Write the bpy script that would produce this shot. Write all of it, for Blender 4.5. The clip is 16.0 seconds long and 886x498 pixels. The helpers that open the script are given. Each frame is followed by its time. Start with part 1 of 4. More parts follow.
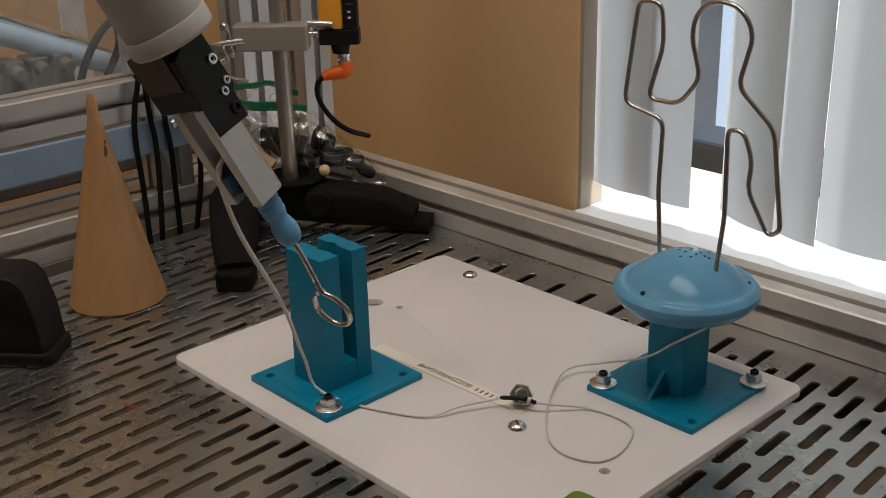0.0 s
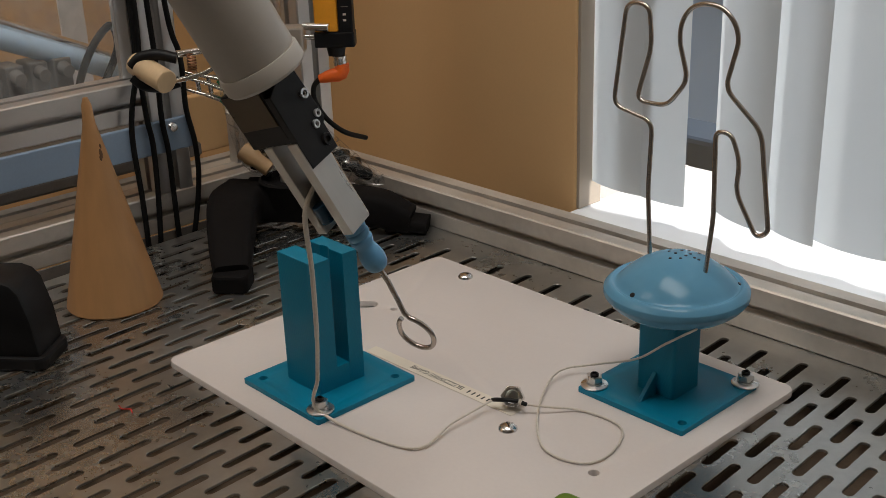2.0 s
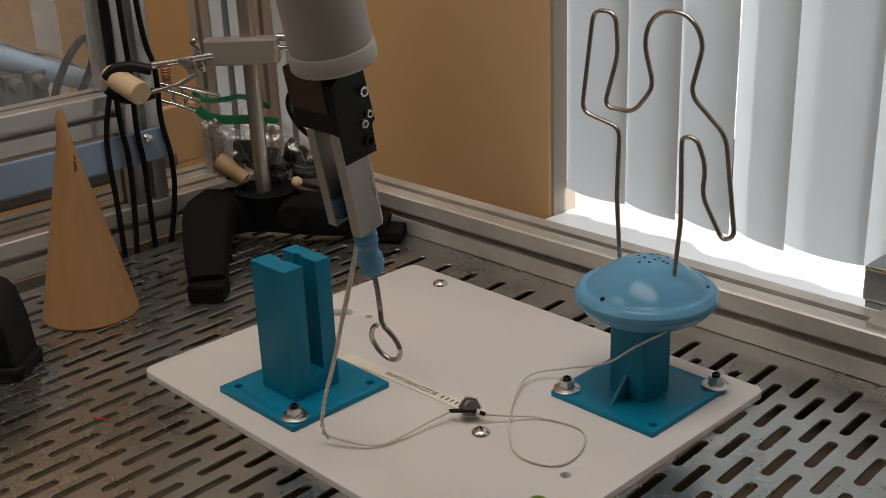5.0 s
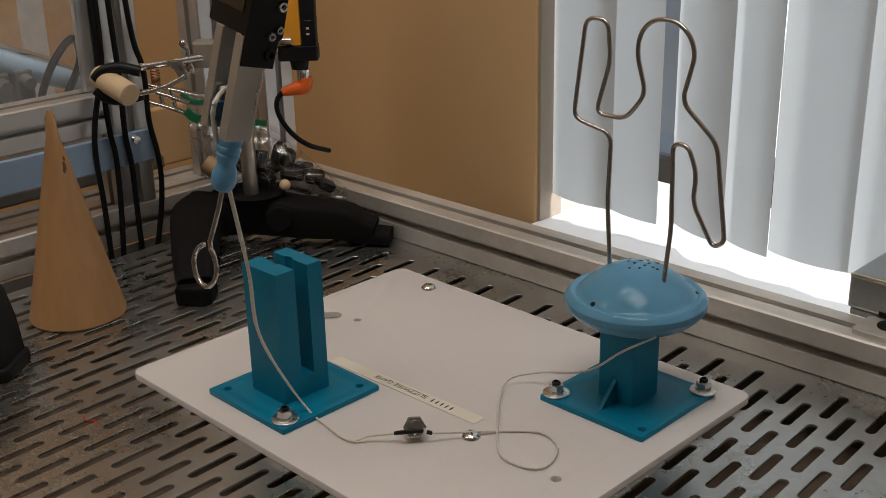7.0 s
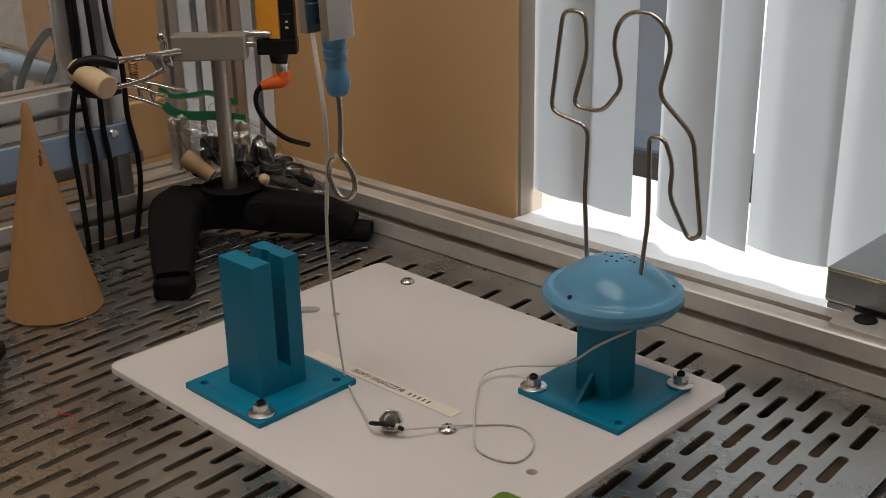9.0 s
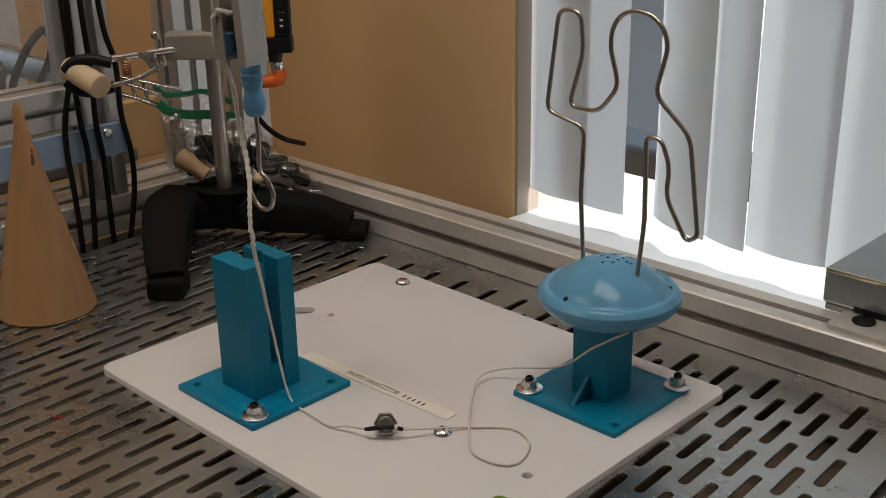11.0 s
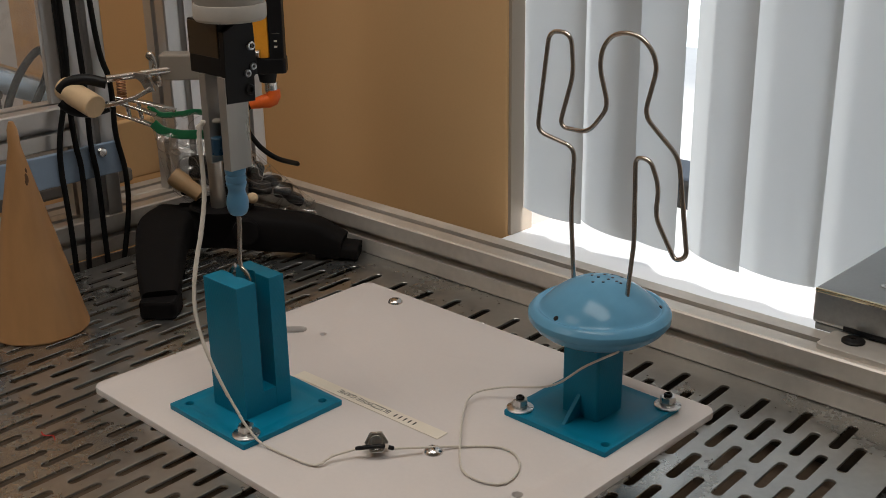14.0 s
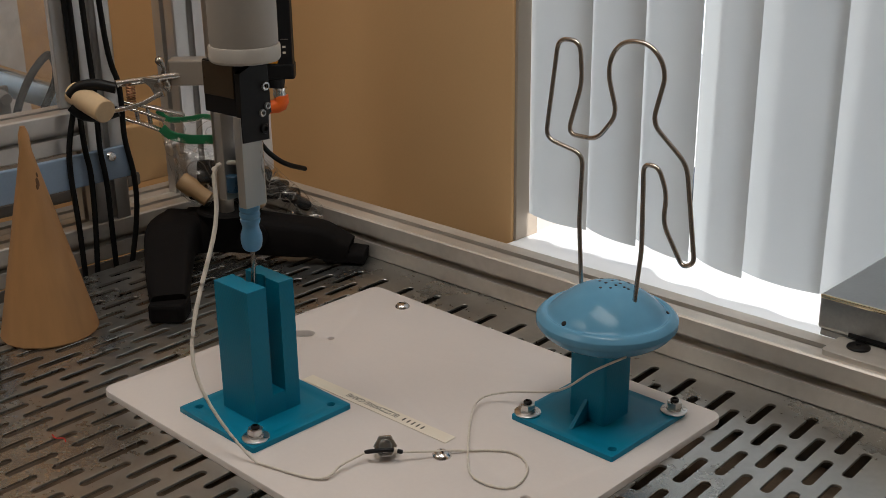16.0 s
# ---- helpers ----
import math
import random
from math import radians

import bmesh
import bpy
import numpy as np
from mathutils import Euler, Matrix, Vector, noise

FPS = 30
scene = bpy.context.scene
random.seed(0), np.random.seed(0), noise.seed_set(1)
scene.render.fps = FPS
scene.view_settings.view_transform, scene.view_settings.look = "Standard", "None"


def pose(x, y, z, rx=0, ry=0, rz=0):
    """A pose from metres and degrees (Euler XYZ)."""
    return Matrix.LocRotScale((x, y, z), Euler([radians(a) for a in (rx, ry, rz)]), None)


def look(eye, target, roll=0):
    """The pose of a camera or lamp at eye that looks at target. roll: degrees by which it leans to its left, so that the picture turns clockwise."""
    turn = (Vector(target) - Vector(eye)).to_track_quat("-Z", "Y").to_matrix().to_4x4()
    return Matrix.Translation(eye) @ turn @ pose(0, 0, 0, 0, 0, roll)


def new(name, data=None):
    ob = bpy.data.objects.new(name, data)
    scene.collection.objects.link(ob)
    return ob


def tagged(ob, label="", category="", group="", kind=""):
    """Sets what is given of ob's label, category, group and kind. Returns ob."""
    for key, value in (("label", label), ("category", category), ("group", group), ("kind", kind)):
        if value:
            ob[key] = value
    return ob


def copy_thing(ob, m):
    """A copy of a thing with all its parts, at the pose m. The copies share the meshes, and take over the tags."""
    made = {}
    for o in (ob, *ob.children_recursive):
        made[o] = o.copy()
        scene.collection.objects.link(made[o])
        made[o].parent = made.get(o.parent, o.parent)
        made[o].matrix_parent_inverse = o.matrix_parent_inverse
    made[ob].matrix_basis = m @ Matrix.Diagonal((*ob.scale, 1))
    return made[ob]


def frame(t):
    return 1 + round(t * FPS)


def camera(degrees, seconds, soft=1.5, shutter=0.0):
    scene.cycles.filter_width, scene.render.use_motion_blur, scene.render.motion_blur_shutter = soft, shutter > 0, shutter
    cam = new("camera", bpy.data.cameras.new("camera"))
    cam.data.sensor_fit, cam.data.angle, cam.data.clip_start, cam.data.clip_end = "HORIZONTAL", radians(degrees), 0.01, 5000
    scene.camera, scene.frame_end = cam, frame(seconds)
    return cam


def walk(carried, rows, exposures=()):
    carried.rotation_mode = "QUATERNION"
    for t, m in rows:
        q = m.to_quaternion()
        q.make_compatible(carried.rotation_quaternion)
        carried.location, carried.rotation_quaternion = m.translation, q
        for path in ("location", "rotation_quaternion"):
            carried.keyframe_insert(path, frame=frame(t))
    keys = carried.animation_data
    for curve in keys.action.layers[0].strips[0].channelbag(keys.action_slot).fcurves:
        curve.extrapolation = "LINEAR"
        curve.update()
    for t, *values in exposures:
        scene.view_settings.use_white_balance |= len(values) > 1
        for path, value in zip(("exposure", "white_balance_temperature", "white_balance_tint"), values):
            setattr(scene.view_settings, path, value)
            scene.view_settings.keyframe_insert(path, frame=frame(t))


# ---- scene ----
cam = camera(42.4, 16.0, soft=0.5)
PATH = [
    (0, (0.646, -0.408, 0.397), (-0.71, 0.864, -0.338), -1.5),
    (0.5, (0.649, -0.403, 0.4), (-0.72, 0.844, -0.356), -2.2),
    (1, (0.652, -0.399, 0.399), (-0.721, 0.852, -0.344), -2.1),
    (1.5, (0.657, -0.402, 0.402), (-0.703, 0.862, -0.343), -2.0),
    (2, (0.657, -0.398, 0.4), (-0.713, 0.859, -0.337), -2.0),
    (2.5, (0.657, -0.399, 0.401), (-0.708, 0.864, -0.335), -1.6),
    (3, (0.663, -0.4, 0.403), (-0.698, 0.876, -0.319), -2.0),
    (3.5, (0.663, -0.396, 0.4), (-0.7, 0.879, -0.32), -2.1),
    (4, (0.666, -0.395, 0.4), (-0.695, 0.874, -0.331), -2.4),
    (6.5, (0.669, -0.406, 0.4), (-0.665, 0.905, -0.308), -1.6),
    (7, (0.664, -0.407, 0.402), (-0.664, 0.905, -0.314), -1.4),
    (7.5, (0.664, -0.404, 0.399), (-0.659, 0.913, -0.318), -1.3),
    (8, (0.666, -0.403, 0.397), (-0.65, 0.92, -0.324), -1.0),
    (8.5, (0.667, -0.4, 0.399), (-0.648, 0.918, -0.33), -1.3),
    (9, (0.668, -0.402, 0.398), (-0.642, 0.926, -0.322), -1.1),
    (11.5, (0.664, -0.393, 0.398), (-0.641, 0.937, -0.328), -1.0),
    (12, (0.667, -0.392, 0.399), (-0.632, 0.951, -0.314), -1.0),
    (12.5, (0.667, -0.395, 0.4), (-0.633, 0.954, -0.301), -1.1),
    (13, (0.67, -0.393, 0.401), (-0.637, 0.948, -0.301), -1.3),
    (13.5, (0.67, -0.395, 0.4), (-0.637, 0.949, -0.296), -0.9),
    (14, (0.67, -0.395, 0.399), (-0.641, 0.947, -0.293), -0.9),
    (14.5, (0.671, -0.398, 0.399), (-0.632, 0.952, -0.294), -0.8),
    (15, (0.669, -0.402, 0.4), (-0.632, 0.95, -0.294), -0.5),
    (15.5, (0.67, -0.405, 0.401), (-0.637, 0.943, -0.289), -0.6),
    (16, (0.67, -0.403, 0.402), (-0.644, 0.94, -0.283), -0.7),
]
walk(cam, [(t, look(eye, target, roll)) for t, eye, target, roll in PATH])

# ---- world and lights ----
world = bpy.data.worlds.new("sky")
scene.world = world
world.use_nodes = True
wn = world.node_tree
sky = wn.nodes.new("ShaderNodeTexSky")
sky.sky_type, sky.sun_disc = "NISHITA", False
sky.sun_elevation, sky.sun_rotation = radians(35), radians(82)
wn.links.new(sky.outputs[0], wn.nodes["Background"].inputs[0])
wn.nodes["Background"].inputs[1].default_value = 0.075


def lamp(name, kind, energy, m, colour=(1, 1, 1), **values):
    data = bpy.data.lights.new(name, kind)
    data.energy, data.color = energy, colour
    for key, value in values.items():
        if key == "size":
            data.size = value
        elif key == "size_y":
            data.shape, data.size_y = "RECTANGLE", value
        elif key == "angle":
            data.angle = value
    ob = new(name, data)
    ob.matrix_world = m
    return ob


# sun outside, raking along the window and the blinds
lamp("sun", "SUN", 5.0, look((0.3 + 2.971, 0.6 + 0.418, 2.1), (0.3, 0.6, 0.0)), (1, 0.98, 0.95), angle=radians(4))
# two unseen overhead lamps, added to light the table and the tan wall
lamp("ceiling_fill_near", "AREA", 15.0, look((0.35, -0.15, 1.85), (0.35, -0.15, 0)), (1, 0.96, 0.905), size=1.2, size_y=0.6)
lamp("ceiling_fill_far", "AREA", 9.0, look((-0.8, -1.2, 1.85), (-0.8, -1.2, 0)), (1, 0.96, 0.905), size=1.2, size_y=0.6)


# ---- materials ----
def material(name, colour, rough=0.5, metal=0.0, vary=0.15, scale=30.0, bump=0.1, fine=400.0, stretch=(1, 1, 1), rand=0.0, glow=0.0, rough_vary=0.1, spec=0.5):
    """A surface with two scales of variation in colour and roughness, and a fine relief."""
    m = bpy.data.materials.new(name)
    m.use_nodes = True
    n, l = m.node_tree.nodes, m.node_tree.links
    b = n["Principled BSDF"]
    coord = n.new("ShaderNodeTexCoord")
    mapping = n.new("ShaderNodeMapping")
    mapping.inputs["Scale"].default_value = stretch
    l.new(coord.outputs["Object"], mapping.inputs[0])
    big, small = n.new("ShaderNodeTexNoise"), n.new("ShaderNodeTexNoise")
    big.inputs["Scale"].default_value, small.inputs["Scale"].default_value = scale, fine
    big.inputs["Detail"].default_value, small.inputs["Detail"].default_value = 4, 3
    for x in (big, small):
        l.new(mapping.outputs[0], x.inputs["Vector"])
    mix = n.new("ShaderNodeMath")
    mix.operation = "MULTIPLY_ADD"
    mix.inputs[1].default_value = 0.35
    l.new(small.outputs[0], mix.inputs[0])
    l.new(big.outputs[0], mix.inputs[2])
    ramp = n.new("ShaderNodeValToRGB")
    lo, hi = 1 - vary, 1 + vary
    ramp.color_ramp.elements[0].position, ramp.color_ramp.elements[1].position = 0.4, 0.95
    ramp.color_ramp.elements[0].color = (*[c * lo for c in colour], 1)
    ramp.color_ramp.elements[1].color = (*[min(c * hi, 1) for c in colour], 1)
    l.new(mix.outputs[0], ramp.inputs[0])
    out = ramp.outputs[0]
    if rand:
        info, hsv, rng = n.new("ShaderNodeObjectInfo"), n.new("ShaderNodeHueSaturation"), n.new("ShaderNodeMapRange")
        rng.inputs[3].default_value, rng.inputs[4].default_value = 1 - rand, 1 + rand
        l.new(info.outputs["Random"], rng.inputs[0])
        l.new(rng.outputs[0], hsv.inputs["Value"])
        l.new(out, hsv.inputs["Color"])
        out = hsv.outputs[0]
    l.new(out, b.inputs["Base Color"])
    rr = n.new("ShaderNodeMapRange")
    rr.inputs[1].default_value, rr.inputs[2].default_value = 0.4, 0.9
    rr.inputs[3].default_value, rr.inputs[4].default_value = max(rough - rough_vary, 0.03), min(rough + rough_vary, 1)
    l.new(mix.outputs[0], rr.inputs[0])
    l.new(rr.outputs[0], b.inputs["Roughness"])
    b.inputs["Metallic"].default_value = metal
    b.inputs["Specular IOR Level"].default_value = spec
    if bump:
        bp = n.new("ShaderNodeBump")
        bp.inputs["Strength"].default_value, bp.inputs["Distance"].default_value = bump, 0.0006
        l.new(mix.outputs[0], bp.inputs["Height"])
        l.new(bp.outputs[0], b.inputs["Normal"])
    if glow:
        b.inputs["Emission Color"].default_value = (*colour, 1)
        b.inputs["Emission Strength"].default_value = glow
    return m


def printed(name, colour, rough=0.42):
    """Printed plastic: fine level layer lines over a faintly blotchy colour."""
    m = material(name, colour, rough, vary=0.10, scale=25, bump=0.05, fine=300, spec=0.3)
    n, l = m.node_tree.nodes, m.node_tree.links
    geo, sep, mul, sine, bp = (n.new("ShaderNode" + k) for k in ("NewGeometry", "SeparateXYZ", "Math", "Math", "Bump"))
    mul.operation, sine.operation = "MULTIPLY", "SINE"
    mul.inputs[1].default_value = 2 * math.pi / 0.0009
    l.new(geo.outputs["Position"], sep.inputs[0])
    l.new(sep.outputs[2], mul.inputs[0])
    l.new(mul.outputs[0], sine.inputs[0])
    l.new(sine.outputs[0], bp.inputs["Height"])
    bp.inputs["Strength"].default_value, bp.inputs["Distance"].default_value = 0.18, 0.0002
    l.new(bp.outputs[0], n["Principled BSDF"].inputs["Normal"])
    return m


def clear(name, colour, rough, opacity, ior=1.35, scale=45):
    """Thin clear film or sheet: mostly lets light straight through, with a gloss."""
    m = bpy.data.materials.new(name)
    m.use_nodes = True
    n, l = m.node_tree.nodes, m.node_tree.links
    b = n["Principled BSDF"]
    b.inputs["Base Color"].default_value = (*colour, 1)
    b.inputs["Roughness"].default_value = rough
    noise_, rng = n.new("ShaderNodeTexNoise"), n.new("ShaderNodeMapRange")
    noise_.inputs["Scale"].default_value = scale
    rng.inputs[1].default_value, rng.inputs[2].default_value = 0.35, 0.7
    rng.inputs[3].default_value, rng.inputs[4].default_value = opacity * 0.5, opacity * 1.6
    l.new(noise_.outputs[0], rng.inputs[0])
    l.new(rng.outputs[0], b.inputs["Alpha"])
    b.inputs["IOR"].default_value = ior
    return m


def film(name, colour):
    """Thin crumpled film: clear, with a faint gloss that gathers along its creases."""
    m = bpy.data.materials.new(name)
    m.use_nodes = True
    n, l = m.node_tree.nodes, m.node_tree.links
    n.remove(n["Principled BSDF"])
    coord, tex, ridge, rng = (n.new("ShaderNode" + k) for k in ("TexCoord", "TexNoise", "Math", "MapRange"))
    clear_, gloss, mx = (n.new("ShaderNode" + k) for k in ("BsdfTransparent", "BsdfGlossy", "MixShader"))
    tex.inputs["Scale"].default_value, tex.inputs["Detail"].default_value = 24, 0.5
    l.new(coord.outputs["Object"], tex.inputs["Vector"])
    ridge.operation = "PINGPONG"
    ridge.inputs[1].default_value = 0.06
    l.new(tex.outputs[0], ridge.inputs[0])
    rng.inputs[1].default_value, rng.inputs[2].default_value = 0.0, 0.016
    rng.inputs[3].default_value, rng.inputs[4].default_value = 0.34, 0.12
    l.new(ridge.outputs[0], rng.inputs[0])
    l.new(rng.outputs[0], mx.inputs[0])
    gloss.inputs["Color"].default_value, gloss.inputs["Roughness"].default_value = (*colour, 1), 0.28
    l.new(clear_.outputs[0], mx.inputs[1])
    l.new(gloss.outputs[0], mx.inputs[2])
    l.new(mx.outputs[0], n["Material Output"].inputs[0])
    return m


def translucent(name, colour):
    m = material(name, colour, 0.6, vary=0.04, scale=12, bump=0.05, fine=500)
    n, l = m.node_tree.nodes, m.node_tree.links
    tr, mx = n.new("ShaderNodeBsdfTranslucent"), n.new("ShaderNodeMixShader")
    # warm front and bluer transmission carry room light and daylight in the colour
    tr.inputs[0].default_value = (colour[0] * 1.50, colour[1] * 1.72, colour[2] * 1.95, 1)
    mx.inputs[0].default_value = 0.42
    l.new(n["Principled BSDF"].outputs[0], mx.inputs[1])
    l.new(tr.outputs[0], mx.inputs[2])
    l.new(mx.outputs[0], n["Material Output"].inputs[0])
    return m


SHEET = material("perforated_steel", (0.48, 0.48, 0.465), 0.29, 0.95, vary=0.18, scale=9, bump=0.09, fine=160, rough_vary=0.11)
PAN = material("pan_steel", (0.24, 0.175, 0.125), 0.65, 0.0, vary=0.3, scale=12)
ALU = material("anodised_aluminium", (0.62, 0.58, 0.53), 0.42, 0.55, vary=0.18, scale=11, bump=0.05, fine=140, stretch=(1, 1, 1))
# darkened metal that carries the shade of the gaps under the rails
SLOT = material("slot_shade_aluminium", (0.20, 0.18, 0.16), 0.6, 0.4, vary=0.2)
POST = material("post_aluminium", (0.56, 0.54, 0.52), 0.32, 0.7, vary=0.06, scale=20, rough_vary=0.02, bump=0.0)
BOARD = material("white_polymer_board", (0.66, 0.61, 0.585), 0.48, vary=0.05, scale=9, bump=0.06, fine=300)
TEAL = printed("teal_printed_plastic", (0.000, 0.180, 0.300))
BLUE = material("glossy_blue_plastic", (0.12, 0.31, 0.47), 0.16, vary=0.08, scale=20, bump=0.02, fine=120, rough_vary=0.04, spec=0.20)
HANDLE = material("blue_handle_plastic", (0.12, 0.33, 0.55), 0.38, vary=0.10, scale=40, bump=0.05)
DARKBLUE = material("dark_blue_plastic", (0.02, 0.07, 0.13), 0.35, vary=0.2)
STEEL = material("bent_steel_wire", (0.48, 0.43, 0.39), 0.19, 0.95, vary=0.07, scale=25, bump=0.02, rough_vary=0.04)
RODSTEEL = material("worn_rod_steel", (0.46, 0.42, 0.37), 0.32, 0.9, vary=0.04, scale=20, bump=0.0, rough_vary=0.02)
PALETUBE = material("pale_blue_tube", (0.52, 0.72, 0.95), 0.18, vary=0.08, scale=20)
CHROME = material("bright_steel", (0.72, 0.71, 0.70), 0.20, 1.0, vary=0.05, scale=60, bump=0.02, rough_vary=0.03)
ZINC = material("zinc_washer", (0.66, 0.65, 0.64), 0.30, 1.0, vary=0.12, scale=80)
IRON = material("black_cast_iron", (0.008, 0.007, 0.007), 0.75, 0.0, vary=0.3, scale=40, bump=0.35, fine=500, spec=0.1)
BLACK = material("black_plastic", (0.007, 0.007, 0.008), 0.45, vary=0.25, scale=40, spec=0.25)
BLACKPART = material("black_anodised_metal", (0.007, 0.006, 0.006), 0.36, 0.0, vary=0.25, scale=40, spec=0.25)
RUBBER = material("black_rubber_cable", (0.006, 0.006, 0.006), 0.5, vary=0.2, scale=60, spec=0.2)
WHITECABLE = material("white_cable", (0.66, 0.61, 0.54), 0.45, vary=0.12, scale=90)
WOOD = material("plain_wood", (0.40, 0.21, 0.085), 0.55, vary=0.22, scale=16, bump=0.12, fine=120, stretch=(1, 1, 0.12))
KNOT = material("dark_knot_wood", (0.10, 0.045, 0.018), 0.6, vary=0.2, scale=200, bump=0.2)
DOWEL = material("pale_dowel_wood", (0.62, 0.45, 0.27), 0.55, vary=0.1, scale=40, bump=0.1, stretch=(1, 1, 0.2))
WALL = material("tan_wall_paint", (0.69, 0.45, 0.225), 0.8, vary=0.05, scale=3, bump=0.12, fine=260)
WHITEPAINT = material("white_paint", (0.78, 0.76, 0.74), 0.55, vary=0.04, scale=8, bump=0.05)
# sill white raised above WHITEPAINT so that it looks sunlit
SILLPAINT = material("sunlit_sill_paint", (0.90, 0.91, 0.92), 0.5, vary=0.03, scale=8, bump=0.04)
ROOM = material("room_paint", (0.30, 0.285, 0.26), 0.85, vary=0.06, scale=2)
VANE = translucent("blind_vane_vinyl", (0.42, 0.39, 0.355))
GREY = material("robot_grey_paint", (0.45, 0.42, 0.38), 0.40, vary=0.06, scale=14, bump=0.08, fine=260)
FINGER = material("milled_aluminium", (0.46, 0.44, 0.41), 0.32, 0.75, vary=0.10, scale=30, stretch=(1, 1, 0.1))
BRONZESHEEN = material("bronze_reflection_tint", (0.075, 0.052, 0.030), 0.30, 0.5, vary=0.2)
ORANGE = material("orange_plastic", (0.85, 0.14, 0.015), 0.40, vary=0.1, scale=50)
AMBER = material("amber_sensor_case", (0.80, 0.33, 0.02), 0.40, vary=0.1, scale=40)
GREEN = material("green_plastic", (0.02, 0.22, 0.09), 0.35, vary=0.1, scale=60)
LIME = material("lime_plastic", (0.11, 0.20, 0.015), 0.45, vary=0.1, scale=60)
TAPE = material("label_tape", (0.76, 0.70, 0.60), 0.45, vary=0.04, scale=60, bump=0.02)
INK = material("label_ink", (0.03, 0.03, 0.03), 0.6, vary=0.1)
PALEBLUE = material("pale_blue_panel", (0.25, 0.34, 0.46), 0.45, vary=0.08, scale=14)
FILM = film("clear_bag_film", (0.85, 0.82, 0.78))
CASTGREY = material("satin_cast_metal", (0.46, 0.41, 0.35), 0.36, 0.6, vary=0.04, scale=12, bump=0.0, rough_vary=0.02)
PLUGWOOD = material("tan_plug_wood", (0.42, 0.27, 0.14), 0.55, vary=0.12, scale=40, bump=0.1)
# reveal colour lowered to hold the shade beside the first vane
REVEAL = material("shaded_reveal_paint", (0.36, 0.30, 0.24), 0.6, vary=0.04, scale=6, bump=0.05)
GLASS = clear("clear_sheet", (0.8, 0.82, 0.82), 0.05, 0.10)
BRASS = material("brass_edge", (0.82, 0.72, 0.50), 0.22, 1.0, vary=0.04, bump=0.0, rough_vary=0.03)
COPPER = material("dark_coppery_steel", (0.26, 0.12, 0.06), 0.35, 0.7, vary=0.1, bump=0.0)
GALV = material("galvanised_box", (0.36, 0.37, 0.37), 0.34, 0.85, vary=0.2, scale=10, rough_vary=0.12)
RED = material("red_mark", (0.5, 0.03, 0.02), 0.6)
FARGREY = material("machine_grey", (0.15, 0.14, 0.13), 0.6, vary=0.25, scale=30)
OUTDARK = material("outdoor_dark", (0.06, 0.08, 0.11), 0.6, vary=0.2, scale=4)
BLUEWALL = material("outdoor_blue_wall", (0.22, 0.28, 0.36), 0.8, vary=0.08, scale=2)
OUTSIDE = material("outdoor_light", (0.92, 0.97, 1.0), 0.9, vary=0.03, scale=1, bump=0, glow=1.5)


# ---- builders ----
def part(name, bm, mat, parent=None, label=""):
    """Link a bmesh as one mesh object, under a thing or a part where one is given."""
    me = bpy.data.meshes.new(name)
    bm.to_mesh(me)
    bm.free()
    me.materials.append(mat)
    ob = new(name, me)
    ob.parent = parent
    return tagged(ob, label)


def thing(name, label, category, group="", kind="", at=(0, 0, 0)):
    ob = new(name)
    ob.location, ob.empty_display_size = at, 0.02
    return tagged(ob, label, category, group, kind)


def smooth(bm, angle=35):
    for f in bm.faces:
        f.smooth = True
    lim = radians(angle)
    for e in bm.edges:
        if len(e.link_faces) == 2 and e.calc_face_angle(0) > lim:
            e.smooth = False
    return bm


def box(x0, x1, y0, y1, z0, z1, bevel=0.0006, bm=None, seg=2):
    bm = bm or bmesh.new()
    made = bmesh.ops.create_cube(bm, size=1)["verts"]
    bmesh.ops.transform(bm, matrix=Matrix.LocRotScale(((x0 + x1) / 2, (y0 + y1) / 2, (z0 + z1) / 2), None, (x1 - x0, y1 - y0, z1 - z0)), verts=made)
    if bevel:
        edges = list({e for v in made for e in v.link_edges})
        bmesh.ops.bevel(bm, geom=edges, offset=bevel, segments=seg, affect="EDGES", profile=0.5)
    return bm


def prism(outline, z0, z1, bevel=0.0, bm=None, m=None):
    """A flat outline pulled up from z0 to z1, with softened edges."""
    bm = bm or bmesh.new()
    low = [bm.verts.new((x, y, z0)) for x, y in outline]
    top = [bm.verts.new((x, y, z1)) for x, y in outline]
    n = len(outline)
    faces = [bm.faces.new(top), bm.faces.new(low[::-1])]
    faces += [bm.faces.new((low[i], low[(i + 1) % n], top[(i + 1) % n], top[i])) for i in range(n)]
    if bevel:
        edges = [e for f in faces[:2] for e in f.edges]
        bmesh.ops.bevel(bm, geom=edges, offset=bevel, segments=2, affect="EDGES", profile=0.5)
    if m is not None:
        bmesh.ops.transform(bm, matrix=m, verts=bm.verts)
    return bm


def rounded(x0, x1, y0, y1, r, n=6):
    pts = []
    for cx, cy, a0 in ((x1 - r, y1 - r, 0), (x0 + r, y1 - r, 90), (x0 + r, y0 + r, 180), (x1 - r, y0 + r, 270)):
        pts += [(cx + r * math.cos(radians(a0 + 90 * i / n)), cy + r * math.sin(radians(a0 + 90 * i / n))) for i in range(n + 1)]
    return pts


